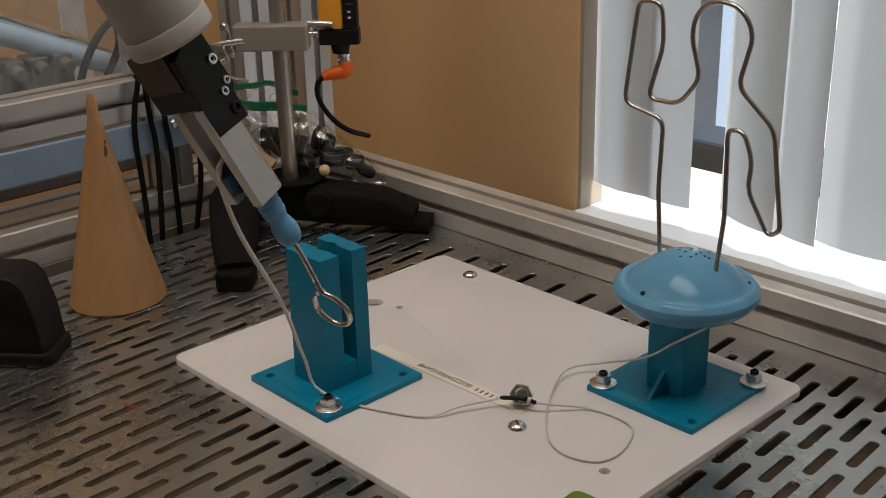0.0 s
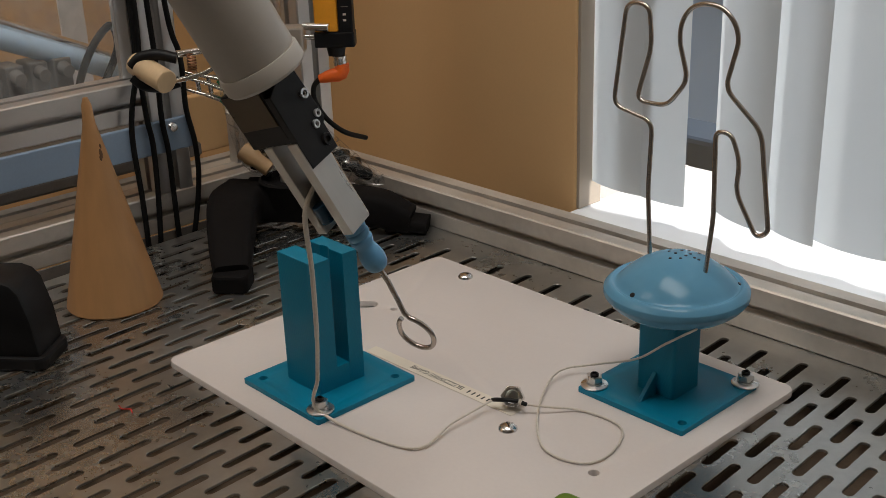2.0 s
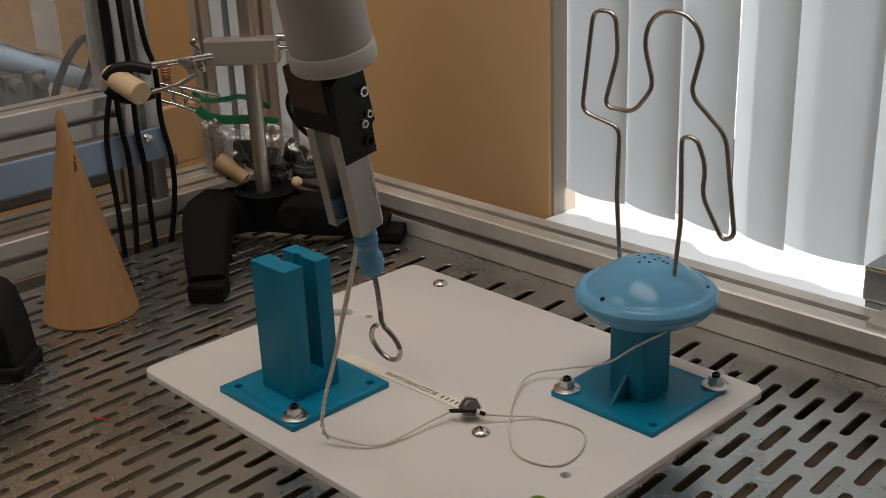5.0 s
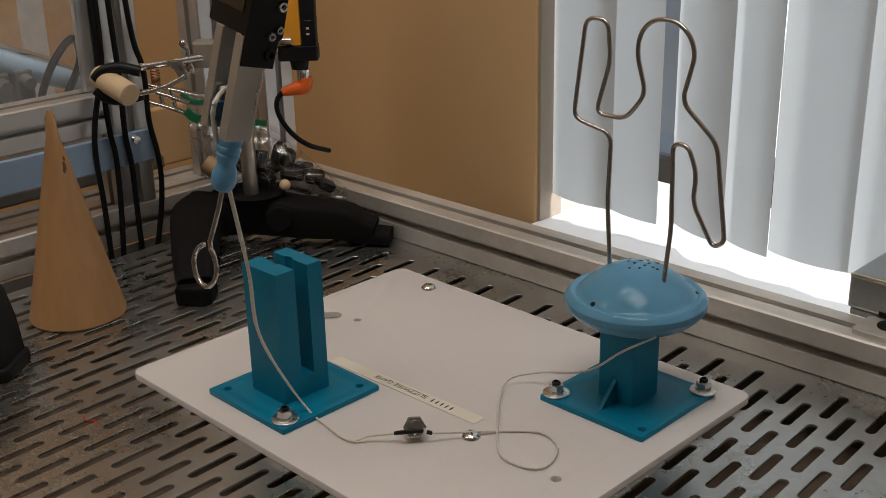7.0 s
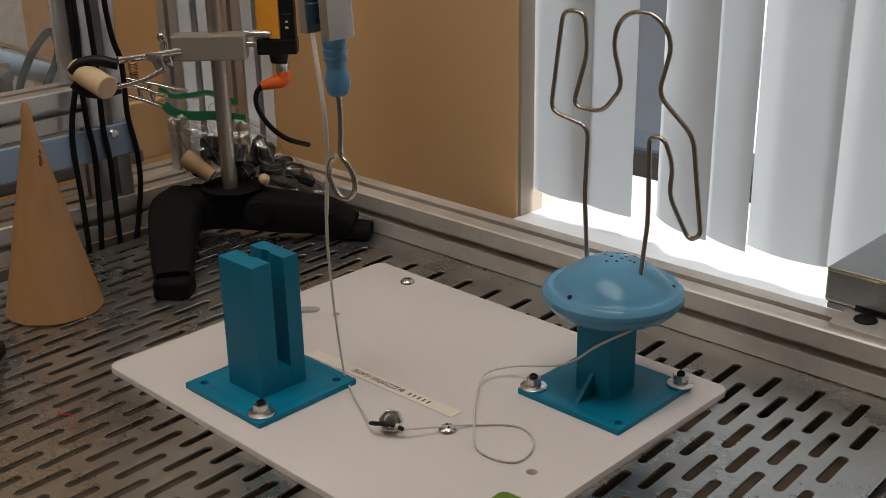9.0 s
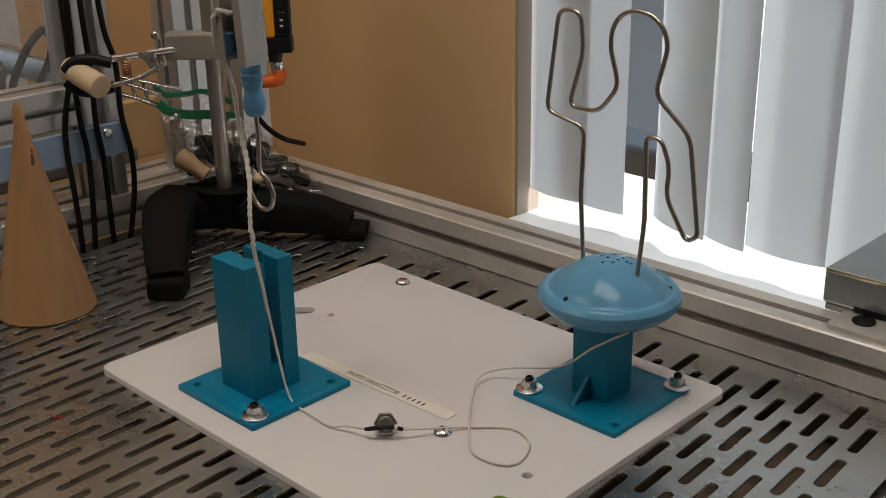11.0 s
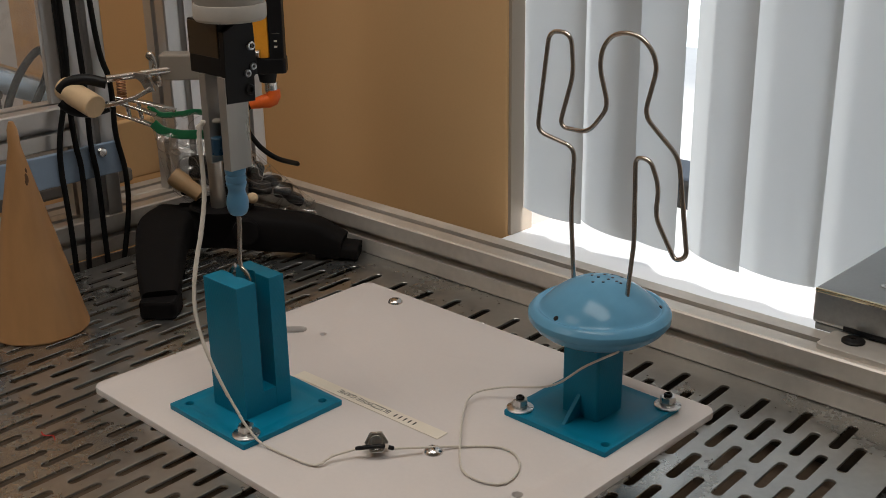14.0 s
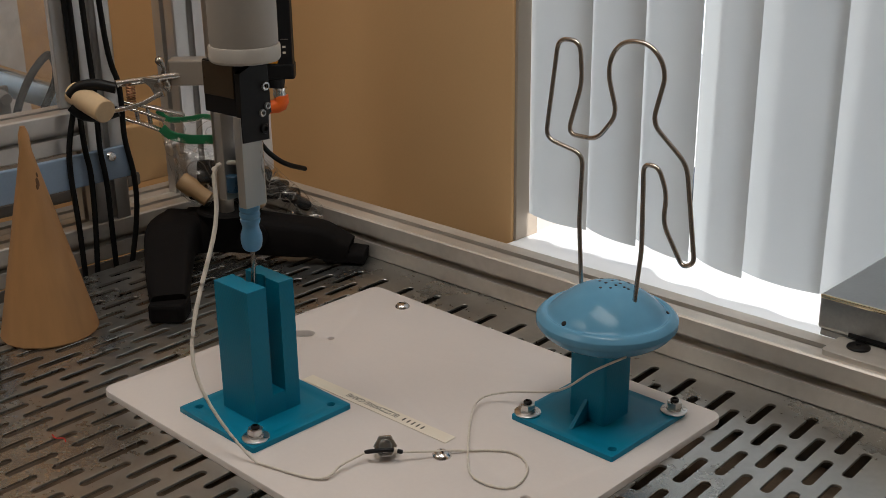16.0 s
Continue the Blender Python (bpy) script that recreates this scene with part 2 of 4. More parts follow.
def lathe(profile, seg=40, at=(0, 0, 0), bm=None, m=None):
    """Turn a profile of (radius, height) round the upright axis."""
    bm = bm or bmesh.new()
    rings, made = [], []
    for r, z in profile:
        if r < 1e-6:
            rings.append([bm.verts.new((0, 0, z))])
        else:
            rings.append([bm.verts.new((r * math.cos(2 * math.pi * i / seg), r * math.sin(2 * math.pi * i / seg), z)) for i in range(seg)])
        made += rings[-1]
    for a, b in zip(rings, rings[1:]):
        for i in range(seg):
            j = (i + 1) % seg
            if len(a) == 1 and len(b) > 1:
                bm.faces.new((a[0], b[j], b[i]))
            elif len(b) == 1 and len(a) > 1:
                bm.faces.new((a[i], a[j], b[0]))
            elif len(a) > 1:
                bm.faces.new((a[i], a[j], b[j], b[i]))
    bmesh.ops.recalc_face_normals(bm, faces=bm.faces)
    bmesh.ops.transform(bm, matrix=(m if m is not None else Matrix.Translation(at)), verts=made)
    return smooth(bm)


def along(p, q):
    """The pose whose z axis runs from p to q."""
    p, q = Vector(p), Vector(q)
    return Matrix.Translation(p) @ (q - p).to_track_quat("Z", "Y").to_matrix().to_4x4()


def rod(p, q, r, r2=None, seg=20, bm=None, ends=0.0004):
    r2 = r if r2 is None else r2
    d = (Vector(q) - Vector(p)).length
    return lathe([(0, 0), (r - ends, 0), (r, ends), (r2, d - ends), (r2 - ends, d), (0, d)], seg, bm=bm, m=along(p, q))


def spline(points, steps=6, closed=False):
    """A smooth line through the points."""
    P = [Vector(p) for p in points]
    out = []
    n = len(P)
    for i in range(n if closed else n - 1):
        a = P[(i - 1) % n] if closed or i > 0 else P[i] * 2 - P[i + 1]
        b, c = P[i], P[(i + 1) % n]
        d = P[(i + 2) % n] if closed or i + 2 < n else c * 2 - b
        for k in range(steps):
            t = k / steps
            out.append(0.5 * (2 * b + (c - a) * t + (2 * a - 5 * b + 4 * c - d) * t * t + (3 * b - a - 3 * c + d) * t ** 3))
    if not closed:
        out.append(P[-1])
    return out


def bends(points, r, n=5):
    """A line of straight runs whose corners are rounded by r."""
    P = [Vector(p) for p in points]
    out = [P[0]]
    for a, b, c in zip(P, P[1:], P[2:]):
        k = min(r, (a - b).length * 0.48, (c - b).length * 0.48)
        p, q = b + (a - b).normalized() * k, b + (c - b).normalized() * k
        out += [p * (1 - t) ** 2 + b * 2 * t * (1 - t) + q * t * t for t in [i / n for i in range(n + 1)]]
    return out + [P[-1]]


def tube(points, radius, seg=12, bm=None, closed=False, flat=1.0):
    """Sweep a round section along a line; radius may be a list."""
    bm = bm or bmesh.new()
    n = len(points)
    P = [Vector(p) for p in points]
    radii = radius if isinstance(radius, (list, tuple)) else [radius] * n
    T = [((P[(i + 1) % n] if closed or i + 1 < n else P[i]) - (P[i - 1] if closed or i else P[i])).normalized() for i in range(n)]
    side = T[0].orthogonal().normalized()
    rings = []
    for i in range(n):
        side = (side - T[i] * side.dot(T[i])).normalized()
        up = T[i].cross(side)
        rings.append([bm.verts.new(P[i] + radii[i] * (side * math.cos(a) + up * math.sin(a) * flat)) for a in [2 * math.pi * k / seg for k in range(seg)]])
    for i in range(n if closed else n - 1):
        a, b = rings[i], rings[(i + 1) % n]
        for k in range(seg):
            bm.faces.new((a[k], a[(k + 1) % seg], b[(k + 1) % seg], b[k]))
    if not closed:
        bm.faces.new(rings[0][::-1])
        bm.faces.new(rings[-1])
    bmesh.ops.recalc_face_normals(bm, faces=bm.faces)
    return smooth(bm, 50)


def loft(points, sizes, seg=16, power=4.0, bm=None):
    """Sweep a soft rectangle (half width, half height) along a line; its height stays upright where it can."""
    bm = bm or bmesh.new()
    P = [Vector(p) for p in points]
    n, rings = len(P), []
    for i in range(n):
        t = (P[min(i + 1, n - 1)] - P[max(i - 1, 0)]).normalized()
        side = t.cross(Vector((0, 0, 1)))
        side = side.normalized() if side.length > 0.25 else (rings and lastside or Vector((1, 0, 0)))
        up = side.cross(t).normalized()
        lastside = side
        ring = []
        for k in range(seg):
            a = 2 * math.pi * k / seg
            c, s = math.cos(a), math.sin(a)
            ring.append(bm.verts.new(P[i] + side * (sizes[i][0] * math.copysign(abs(c) ** (2 / power), c)) + up * (sizes[i][1] * math.copysign(abs(s) ** (2 / power), s))))
        rings.append(ring)
    for a, b in zip(rings, rings[1:]):
        for k in range(seg):
            bm.faces.new((a[k], a[(k + 1) % seg], b[(k + 1) % seg], b[k]))
    bm.faces.new(rings[0][::-1])
    bm.faces.new(rings[-1])
    bmesh.ops.recalc_face_normals(bm, faces=bm.faces)
    return smooth(bm, 60)


def hexagon(r, turn=0):
    return [(r * math.cos(radians(60 * i + turn)), r * math.sin(radians(60 * i + turn))) for i in range(6)]


def extrusion(p, q, size=0.04, slot=0.0082, depth=0.011, up=(0, 0, 1)):
    """A slotted aluminium profile from p to q."""
    h, s, lip, w = size / 2, slot / 2, 0.0035, 0.0085
    quarter = [(h, -h + 0.0015), (h, -s), (h - lip, -s), (h - lip, -w), (h - depth, -s), (h - depth, s), (h - lip, w), (h - lip, s), (h, s), (h, h - 0.0015)]
    outline = []
    for k in range(4):
        c, sn = (1, 0, -1, 0)[k], (0, 1, 0, -1)[k]
        outline += [(x * c - y * sn, x * sn + y * c) for x, y in quarter]
    d = (Vector(q) - Vector(p))
    z = d.normalized()
    y = (Vector(up) - z * Vector(up).dot(z)).normalized()
    x = y.cross(z)
    m = Matrix.Translation(p) @ Matrix((x, y, z)).transposed().to_4x4()
    return prism(outline, 0, d.length, m=m)


Z0 = -0.0055    # the table's upper face


def plate(outline, holes, z0, z1, bevel=0.0):
    """A flat sheet with holes that go through it."""
    bm = bmesh.new()
    edges = []
    for loop in (outline, *holes):
        vs = [bm.verts.new((x, y, z1)) for x, y in loop]
        edges += [bm.edges.new((vs[i], vs[(i + 1) % len(vs)])) for i in range(len(vs))]
    faces = [f for f in bmesh.ops.triangle_fill(bm, use_beauty=True, use_dissolve=False, edges=edges)["geom"] if isinstance(f, bmesh.types.BMFace)]
    made = bmesh.ops.extrude_face_region(bm, geom=faces)["geom"]
    bmesh.ops.translate(bm, vec=(0, 0, z0 - z1), verts=[v for v in made if isinstance(v, bmesh.types.BMVert)])
    bmesh.ops.recalc_face_normals(bm, faces=bm.faces)
    if bevel:
        rim = [e for e in bm.edges if len(e.link_faces) == 2 and e.calc_face_angle(0) > 1.2 and abs(e.verts[0].co.z - z1) < 1e-6 and abs(e.verts[1].co.z - z1) < 1e-6]
        bmesh.ops.bevel(bm, geom=rim, offset=bevel, segments=2, affect="EDGES", profile=0.5)
    return smooth(bm, 30)


def ring_of(cx, cy, r, n=16):
    return [(cx + r * math.cos(2 * math.pi * i / n), cy + r * math.sin(2 * math.pi * i / n)) for i in range(n)]


def oval(cx, cy, length, width, n=6, turn=0.0):
    r, h = width / 2, (length - width) / 2
    pts = [(r * math.cos(radians(180 * i / n)), h + r * math.sin(radians(180 * i / n))) for i in range(n + 1)]
    pts += [(-x, -y) for x, y in pts]
    c, s = math.cos(turn), math.sin(turn)
    return [(cx + x * c - y * s, cy + x * s + y * c) for x, y in pts]


# ---- the large structure ----
def perforated_table():
    """Sheet steel with staggered slots, each slot cut through, in columns along y."""
    pitch_x, pitch_y, length, width, thick = SLOTS["px"], SLOTS["py"], 0.0405, 0.0078, 0.002
    x_lo, x_hi, y_lo, y_hi = -0.662, 0.080, -0.95, 0.034
    verts, faces = [], []

    def quad(a, b, c, d):
        faces.append((a, b, c, d))

    def add(x, y, z):
        verts.append((x, y, z))
        return len(verts) - 1

    def flat(x0, x1, y0, y1):
        i = [add(x, y, Z0) for x, y in ((x0, y0), (x1, y0), (x1, y1), (x0, y1))]
        quad(*i)

    columns = []
    k = 0
    x = SLOTS["x0"] + 12 * pitch_x
    while x > x_lo:
        if x + pitch_x / 2 < x_hi - 0.018:
            columns.append((x, round((x - SLOTS["x0"]) / pitch_x)))
        x -= pitch_x
    right = max(c for c, _ in columns) + pitch_x / 2
    left = min(c for c, _ in columns) - pitch_x / 2
    flat(right, x_hi, y_lo, y_hi)
    flat(x_lo - 0.01, x_hi + 0.14, y_hi, y_hi + 0.03)
    flat(x_lo - 0.01, left, y_lo, y_hi)
    for cx, index in columns:
        start = SLOTS["y0"] + SLOTS["skew"] * (cx - SLOTS["x0"]) + (pitch_y / 2 if index % 2 else 0)
        cy = start - pitch_y * math.floor((start - y_hi + length / 2 + 0.006) / pitch_y + 1) if start + length / 2 + 0.006 > y_hi else start + pitch_y * math.floor((y_hi - 0.006 - length / 2 - start) / pitch_y)
        x0, x1 = cx - pitch_x / 2, cx + pitch_x / 2
        flat(x0, x1, cy + pitch_y / 2, y_hi) if cy + pitch_y / 2 < y_hi else None
        top_edge = min(cy + pitch_y / 2, y_hi)
        while cy - pitch_y / 2 > y_lo:
            low_edge = cy - pitch_y / 2
            outline = oval(cx, cy, length, width, 6)
            n = len(outline)
            rim = [add(px, py, Z0) for px, py in outline]
            rim2 = [add(cx + (px - cx) * 0.94, cy + (py - cy) * 0.985, Z0 - 0.0004) for px, py in outline]
            deep = [add(cx + (px - cx) * 0.94, cy + (py - cy) * 0.985, Z0 - thick) for px, py in outline]
            for i in range(n):
                j = (i + 1) % n
                quad(rim[j], rim[i], rim2[i], rim2[j])
                quad(rim2[j], rim2[i], deep[i], deep[j])
            c = [add(x1, low_edge, Z0), add(x1, top_edge, Z0), add(x0, top_edge, Z0), add(x0, low_edge, Z0)]
            h = n // 2      # the first half of the outline is the far end, the second the near end
            # far end: corners c1 (right), c2 (left)
            mid = h // 2
            for i in range(mid):
                faces.append((rim[i], c[1], rim[i + 1])[::-1])
            faces.append((rim[mid], c[1], c[2])[::-1])
            for i in range(mid, h - 1):
                faces.append((rim[i], c[2], rim[i + 1])[::-1])
            faces.append((rim[h - 1], c[2], c[3], rim[h])[::-1])
            for i in range(h, h + mid):
                faces.append((rim[i], c[3], rim[i + 1])[::-1])
            faces.append((rim[h + mid], c[3], c[0])[::-1])
            for i in range(h + mid, n - 1):
                faces.append((rim[i], c[0], rim[i + 1])[::-1])
            faces.append((rim[n - 1], c[0], c[1], rim[0])[::-1])
            top_edge = low_edge
            cy -= pitch_y
        flat(x0, x1, y_lo, top_edge)
    me = bpy.data.meshes.new("table_top")
    me.from_pydata(verts, [], faces)
    me.materials.append(SHEET)
    ob = new("table_top", me)
    return tagged(ob, "perforated sheet-steel table top with staggered slots, worn and scratched", "table top", kind="structure")


SLOTS = dict(px=0.01675, py=0.05185, x0=0.0, y0=0.0, skew=0.0)
table = perforated_table()
table.matrix_world = pose(0.3444, 0.3009, 0, 0, 0, 3.0)     # the sheet lies a little askew to the board
tagged(part("table_edge", box(0.4185, 0.432, -0.62, 0.336, -0.05, -0.0135, 0.001), SHEET), "folded steel edge of the perforated table", "table edge", kind="structure")
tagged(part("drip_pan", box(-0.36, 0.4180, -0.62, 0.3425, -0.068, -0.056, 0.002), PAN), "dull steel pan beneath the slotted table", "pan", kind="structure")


# added panel, stops a bright line from showing under the rail
tagged(part("rail_light_stop", box(-0.40, 0.62, 0.343, 0.372, -0.09, -0.0066, 0.001), SLOT), "added dark panel keeping light out of the gap beneath the rail", "skirt", kind="structure")

# dark colour of these two stands in for shade in the cable gap
tagged(part("rail_skirt_side", box(-0.3455, -0.3430, -0.62, 0.336, -0.09, -0.0068, 0.0), SLOT), "dull metal skirt beneath the machine-side rail, coloured dark for the gap's shade", "skirt", kind="structure")
tagged(part("gap_shade_sheet", box(-0.3428, -0.3300, -0.62, 0.336, -0.0555, -0.0500, 0.0), SLOT), "added sheet coloured dark for the shade in the gap beside the table", "sheet", kind="structure")


def rails():
    ob = thing("rail_back", "slotted aluminium profile rail along the window side of the table", "rail", kind="structure")
    part("profile", extrusion((-0.445, 0, 0.0135), (0.50, 0, 0.0135)), ALU, ob)
    ob.matrix_world = pose(0.1, 0.3525, 0.001, 0, 0, 1.0)
    ob = thing("rail_side", "slotted aluminium profile rail along the machine side of the table", "rail", kind="structure")
    part("profile", extrusion((-0.366, -0.70, 0.0135), (-0.366, 0.3365, 0.0135)), ALU, ob)
    part("profile", extrusion((-0.4065, -0.70, 0.0135), (-0.4065, 0.3365, 0.0135)), ALU, ob)
    ob = thing("post_corner", "slotted aluminium corner post of the cell", "post", kind="structure")
    part("profile", extrusion((-0.392, 0.362, 0.034), (-0.392, 0.362, 1.0), up=(1, 0, 0)), POST, ob)
    ob = thing("post_middle", "bright slotted aluminium post behind the stand", "post", kind="structure")
    part("profile", extrusion((-0.372, 0.270, 0.034), (-0.372, 0.270, 1.0), up=(1, 0, 0)), POST, ob)
    ob = thing("post_side", "grey slotted aluminium post of the machine frame", "post", kind="structure")
    part("profile", extrusion((-0.366, 0.156, 0.034), (-0.366, 0.156, 1.0), up=(1, 0, 0)), POST, ob)
    ob = thing("beam_side", "aluminium cross beam of the machine frame", "beam", kind="structure")
    part("profile", extrusion((-0.366, -0.70, 0.132), (-0.366, 0.1355, 0.132)), POST, ob)
    part("cover_strip", box(-0.3445, -0.338, -0.70, 0.176, 0.078, 0.110, 0.001), PALEBLUE, ob, "pale blue cover strip")
    part("screw", lathe([(0, 0.0035), (0.004, 0.003), (0.0055, 0.0)], 16, m=pose(-0.338, 0.155, 0.102, 0, 90, 0)), CHROME, ob)
    part("inner_frame", box(-0.370, -0.362, 0.121, 0.1345, 0.1525, 1.0, 0.001), POST, ob, "edge strip of the clear sheet")
    pane = tagged(part("window_1", box(-0.368, -0.364, -0.70, 0.1205, 0.1525, 1.0, 0.0), GLASS), "clear plastic sheet of the machine guard", "guard", kind="structure")
    pane.visible_shadow = False


rails()


def room():
    y = 0.550
    # window wall: left of, below and above the opening
    w = thing("wall_window", "tan painted wall with a wide window", "wall", kind="structure")
    part("wall_left", box(-2.6, -0.150, y, y + 0.045, -0.9, 1.9, 0.002), WALL, w)
    # right-hand piece is unseen, added to keep the sun off the table
    part("wall_right", box(1.02, 2.4, y, y + 0.045, -0.9, 1.9, 0.002), WALL, w)
    part("wall_below", box(-0.150, 1.02, y + 0.001, y + 0.045, -0.9, -0.0587, 0.0), WALL, w)
    part("wall_above", box(-0.150, 1.02, y + 0.001, y + 0.045, 1.35, 1.9, 0.0), WALL, w)
    part("jamb", box(-0.1495, -0.1452, y + 0.002, y + 0.040, -0.0455, 1.35, 0.0005), REVEAL, w, "painted window reveal, its colour darkened for the shade beside the vane")
    part("sill", box(-0.149, 0.999, 0.400, y + 0.22, -0.0585, -0.046, 0.002), SILLPAINT, w, "white window sill, its paint lightened to look sunlit")
    part("outer_sill", box(-0.60, -0.1495, y + 0.0455, y + 0.22, -0.0585, -0.046, 0.0), WHITEPAINT, w, "white outer sill")
    tagged(part("wall_side", box(-1.25, -1.2, -2.4, y, -0.9, 1.9, 0.0), WALL), "tan painted wall behind the machine", "wall", kind="structure")
    tagged(part("wall_behind", box(-1.25, 2.45, -2.45, -2.4, -0.9, 1.9, 0.0), ROOM), "plain wall behind the viewer", "wall", kind="structure")
    tagged(part("wall_right", box(2.4, 2.45, -2.4, y, -0.9, 1.9, 0.0), ROOM), "plain wall of the room", "wall", kind="structure")
    tagged(part("floor", box(-1.25, 2.45, -2.45, y, -0.95, -0.9, 0.0), ROOM), "plain floor of the room", "floor", kind="structure")
    tagged(part("ceiling", box(-1.25, 2.45, -2.45, y + 0.16, 1.9, 1.95, 0.0), WHITEPAINT), "white ceiling of the room", "ceiling", kind="structure")
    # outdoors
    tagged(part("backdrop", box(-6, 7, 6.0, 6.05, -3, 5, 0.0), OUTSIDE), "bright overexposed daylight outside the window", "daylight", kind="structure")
    tagged(part("ground", box(-6, 7, 0.8, 5.99, -1.0, -0.95, 0.0), WHITEPAINT), "pale ground outside in the sun", "ground", kind="structure")


room()


# ---- blinds ----
VANE_Y, VANE_STEP, VANE_COUNT = 0.572, 0.0785, 15


def vane_mesh():
    """A tall vinyl strip, gently bowed across its width."""
    bm = bmesh.new()
    n, w, bow = 16, 0.087, 0.0075
    rows = [[bm.verts.new(((i / n - 0.5) * w, -bow * (1 - (2 * i / n - 1) ** 2), z)) for i in range(n + 1)] for z in (-0.0165, 0.3, 0.8, 1.30)]
    for a, b in zip(rows, rows[1:]):
        for i in range(n):
            bm.faces.new((a[i], a[i + 1], b[i + 1], b[i]))
    bmesh.ops.recalc_face_normals(bm, faces=bm.faces)
    return smooth(bm, 40)


def blinds():
    first = tagged(part("blind_vane", vane_mesh(), VANE), "grey-white vinyl vertical blind vane, lit from behind", "blind vane", "vertical blind vanes")
    vanes = [first]
    for k in range(1, VANE_COUNT):
        vanes.append(copy_thing(first, pose(0, 0, 0)))
    tagged(part("headrail", box(-0.143, 0.99, VANE_Y - 0.02, VANE_Y + 0.02, 1.302, 1.345, 0.002), WHITEPAINT), "white head rail of the vertical blinds", "rail", kind="structure")
    return vanes


VANES = blinds()


# ---- the game board ----
def screw_nut(x, y, z):
    ob = thing("bolt_and_nut", "zinc bolt end with hex nut on a wide washer", "bolt", "bolts on the printed stands", at=(x, y, z))
    part("washer", lathe([(0.0035, 0), (0.0094, 0), (0.0098, 0.0004), (0.0098, 0.0012), (0.0092, 0.0016), (0.0035, 0.0016)], 28), ZINC, ob)
    part("spring_washer", lathe([(0.0035, 0.0016), (0.0056, 0.0017), (0.0058, 0.0022), (0.0056, 0.003), (0.0035, 0.003)], 24), ZINC, ob)
    part("nut", prism(hexagon(0.0058, 12), 0.003, 0.0078, 0.0005), ZINC, ob)
    part("bolt_end", lathe([(0.0031, 0.004), (0.0031, 0.0092), (0.0024, 0.0100), (0.0018, 0.0100), (0.0017, 0.0085), (0, 0.0082)], 18), BLACKPART, ob)
    return ob


def board():
    holes = [ring_of(-0.018, 0.163, 0.0028), ring_of(0.263, 0.086, 0.0034), oval(-0.050, 0.146, 0.040, 0.013, 6, radians(-45))]
    outline = rounded(-0.0785, 0.2965, -0.0195, 0.2705, 0.009)
    ob = tagged(part("game_board", plate(outline, holes, -0.0053, 0.0, 0.0012), BOARD), "thick white plastic board with rounded corners, bolted on the slotted table", "board")
    for x, y, t in ((-0.022, 0.251, 20), (0.187, 0.087, -30)):
        s = thing("board_screw", "domed steel slotted screw in the white board", "screw", "board screws", at=(x, y, 0))
        head = part("screw_head", lathe([(0.0068, 0.0001), (0.0066, 0.0012), (0.0050, 0.0029), (0.0024, 0.0038), (0, 0.0040)], 24), CHROME, s)
        part("screw_slot", box(-0.0030, 0.0030, -0.0005, 0.0005, 0.0030, 0.00405, 0.0), BLACK, head).rotation_euler = (0, 0, radians(t))
    # label tape, read from the far side
    tape = tagged(part("label_tape", prism(rounded(-0.0755, 0.0755, -0.0056, 0.0056, 0.0005, 2), 0.0, 0.0004), TAPE), "cream label tape with black capitals on the white board", "label")
    tape.matrix_world = pose(0.1015, 0.1035, 0.0002, 0, 0, 182)
    for text, x in (("BUZZWIRE GAME", -0.0240),):
        c = bpy.data.curves.new("writing", "FONT")
        c.body, c.size, c.extrude = text, 0.0068, 0.00004
        w = new("writing", c)
        w.parent, w.location = tape, (x, -0.0027, 0.0005)
        c.materials.append(INK)
    for i in range(5):
        part("ink_bar", box(-0.0493 + i * 0.0047, -0.0480 + i * 0.0047, -0.0022, 0.0020, 0.0004, 0.00052, 0.0), INK, tape)


board()


def printed_block():
    ob = thing("slotted_block_stand", "teal printed block with a deep keyhole slot on a square plate", "printed stand", "printed stands")
    corner = [ring_of(x, y, 0.0032) for x, y in ((0.0105, 0.0105), (0.0795, 0.0105), (0.0105, 0.0795), (0.0795, 0.0795))]
    part("base_plate", plate(rounded(0, 0.09, 0, 0.09, 0.0012, 2), corner, 0.0002, 0.0042, 0.0004), TEAL, ob)
    x0, x1, y0, y1, s0, s1, top = BLOCK
    hx, hr = (x0 + x1) / 2 - 0.001, 0.0078
    sc = (s0 + s1) / 2
    dy = (s1 - s0) / 2
    a = math.asin(dy / hr)
    notch = [(hx + hr * math.cos(t), sc - hr * math.sin(t)) for t in [a + (math.pi - 2 * a) * i / 10 for i in range(11)]]
    near = [(x0, y0), (x1, y0), (x1, s0)] + notch + [(x0, s0)]
    far = [(x, 2 * sc - y) for x, y in reversed(near)]
    far = [(x, y1 if y > s1 + 0.008 else y) for x, y in far]
    part("near_half", prism(near, 0.0042, top, 0.0004), TEAL, ob)
    part("far_half", prism(far, 0.0042, top, 0.0004), TEAL, ob)
    part("slot_floor", box(x0 + 0.0003, x1 - 0.0003, s0 - 0.0002, s1 + 0.0002, 0.0042, 0.0205, 0.0), TEAL, ob)
    screw_nut(0.0795, 0.0105, 0.0043)


BLOCK = (0.0240, 0.0630, 0.0235, 0.0640, 0.0397, 0.0512, 0.1050)
printed_block()

DOME = (0.2350, 0.2060)


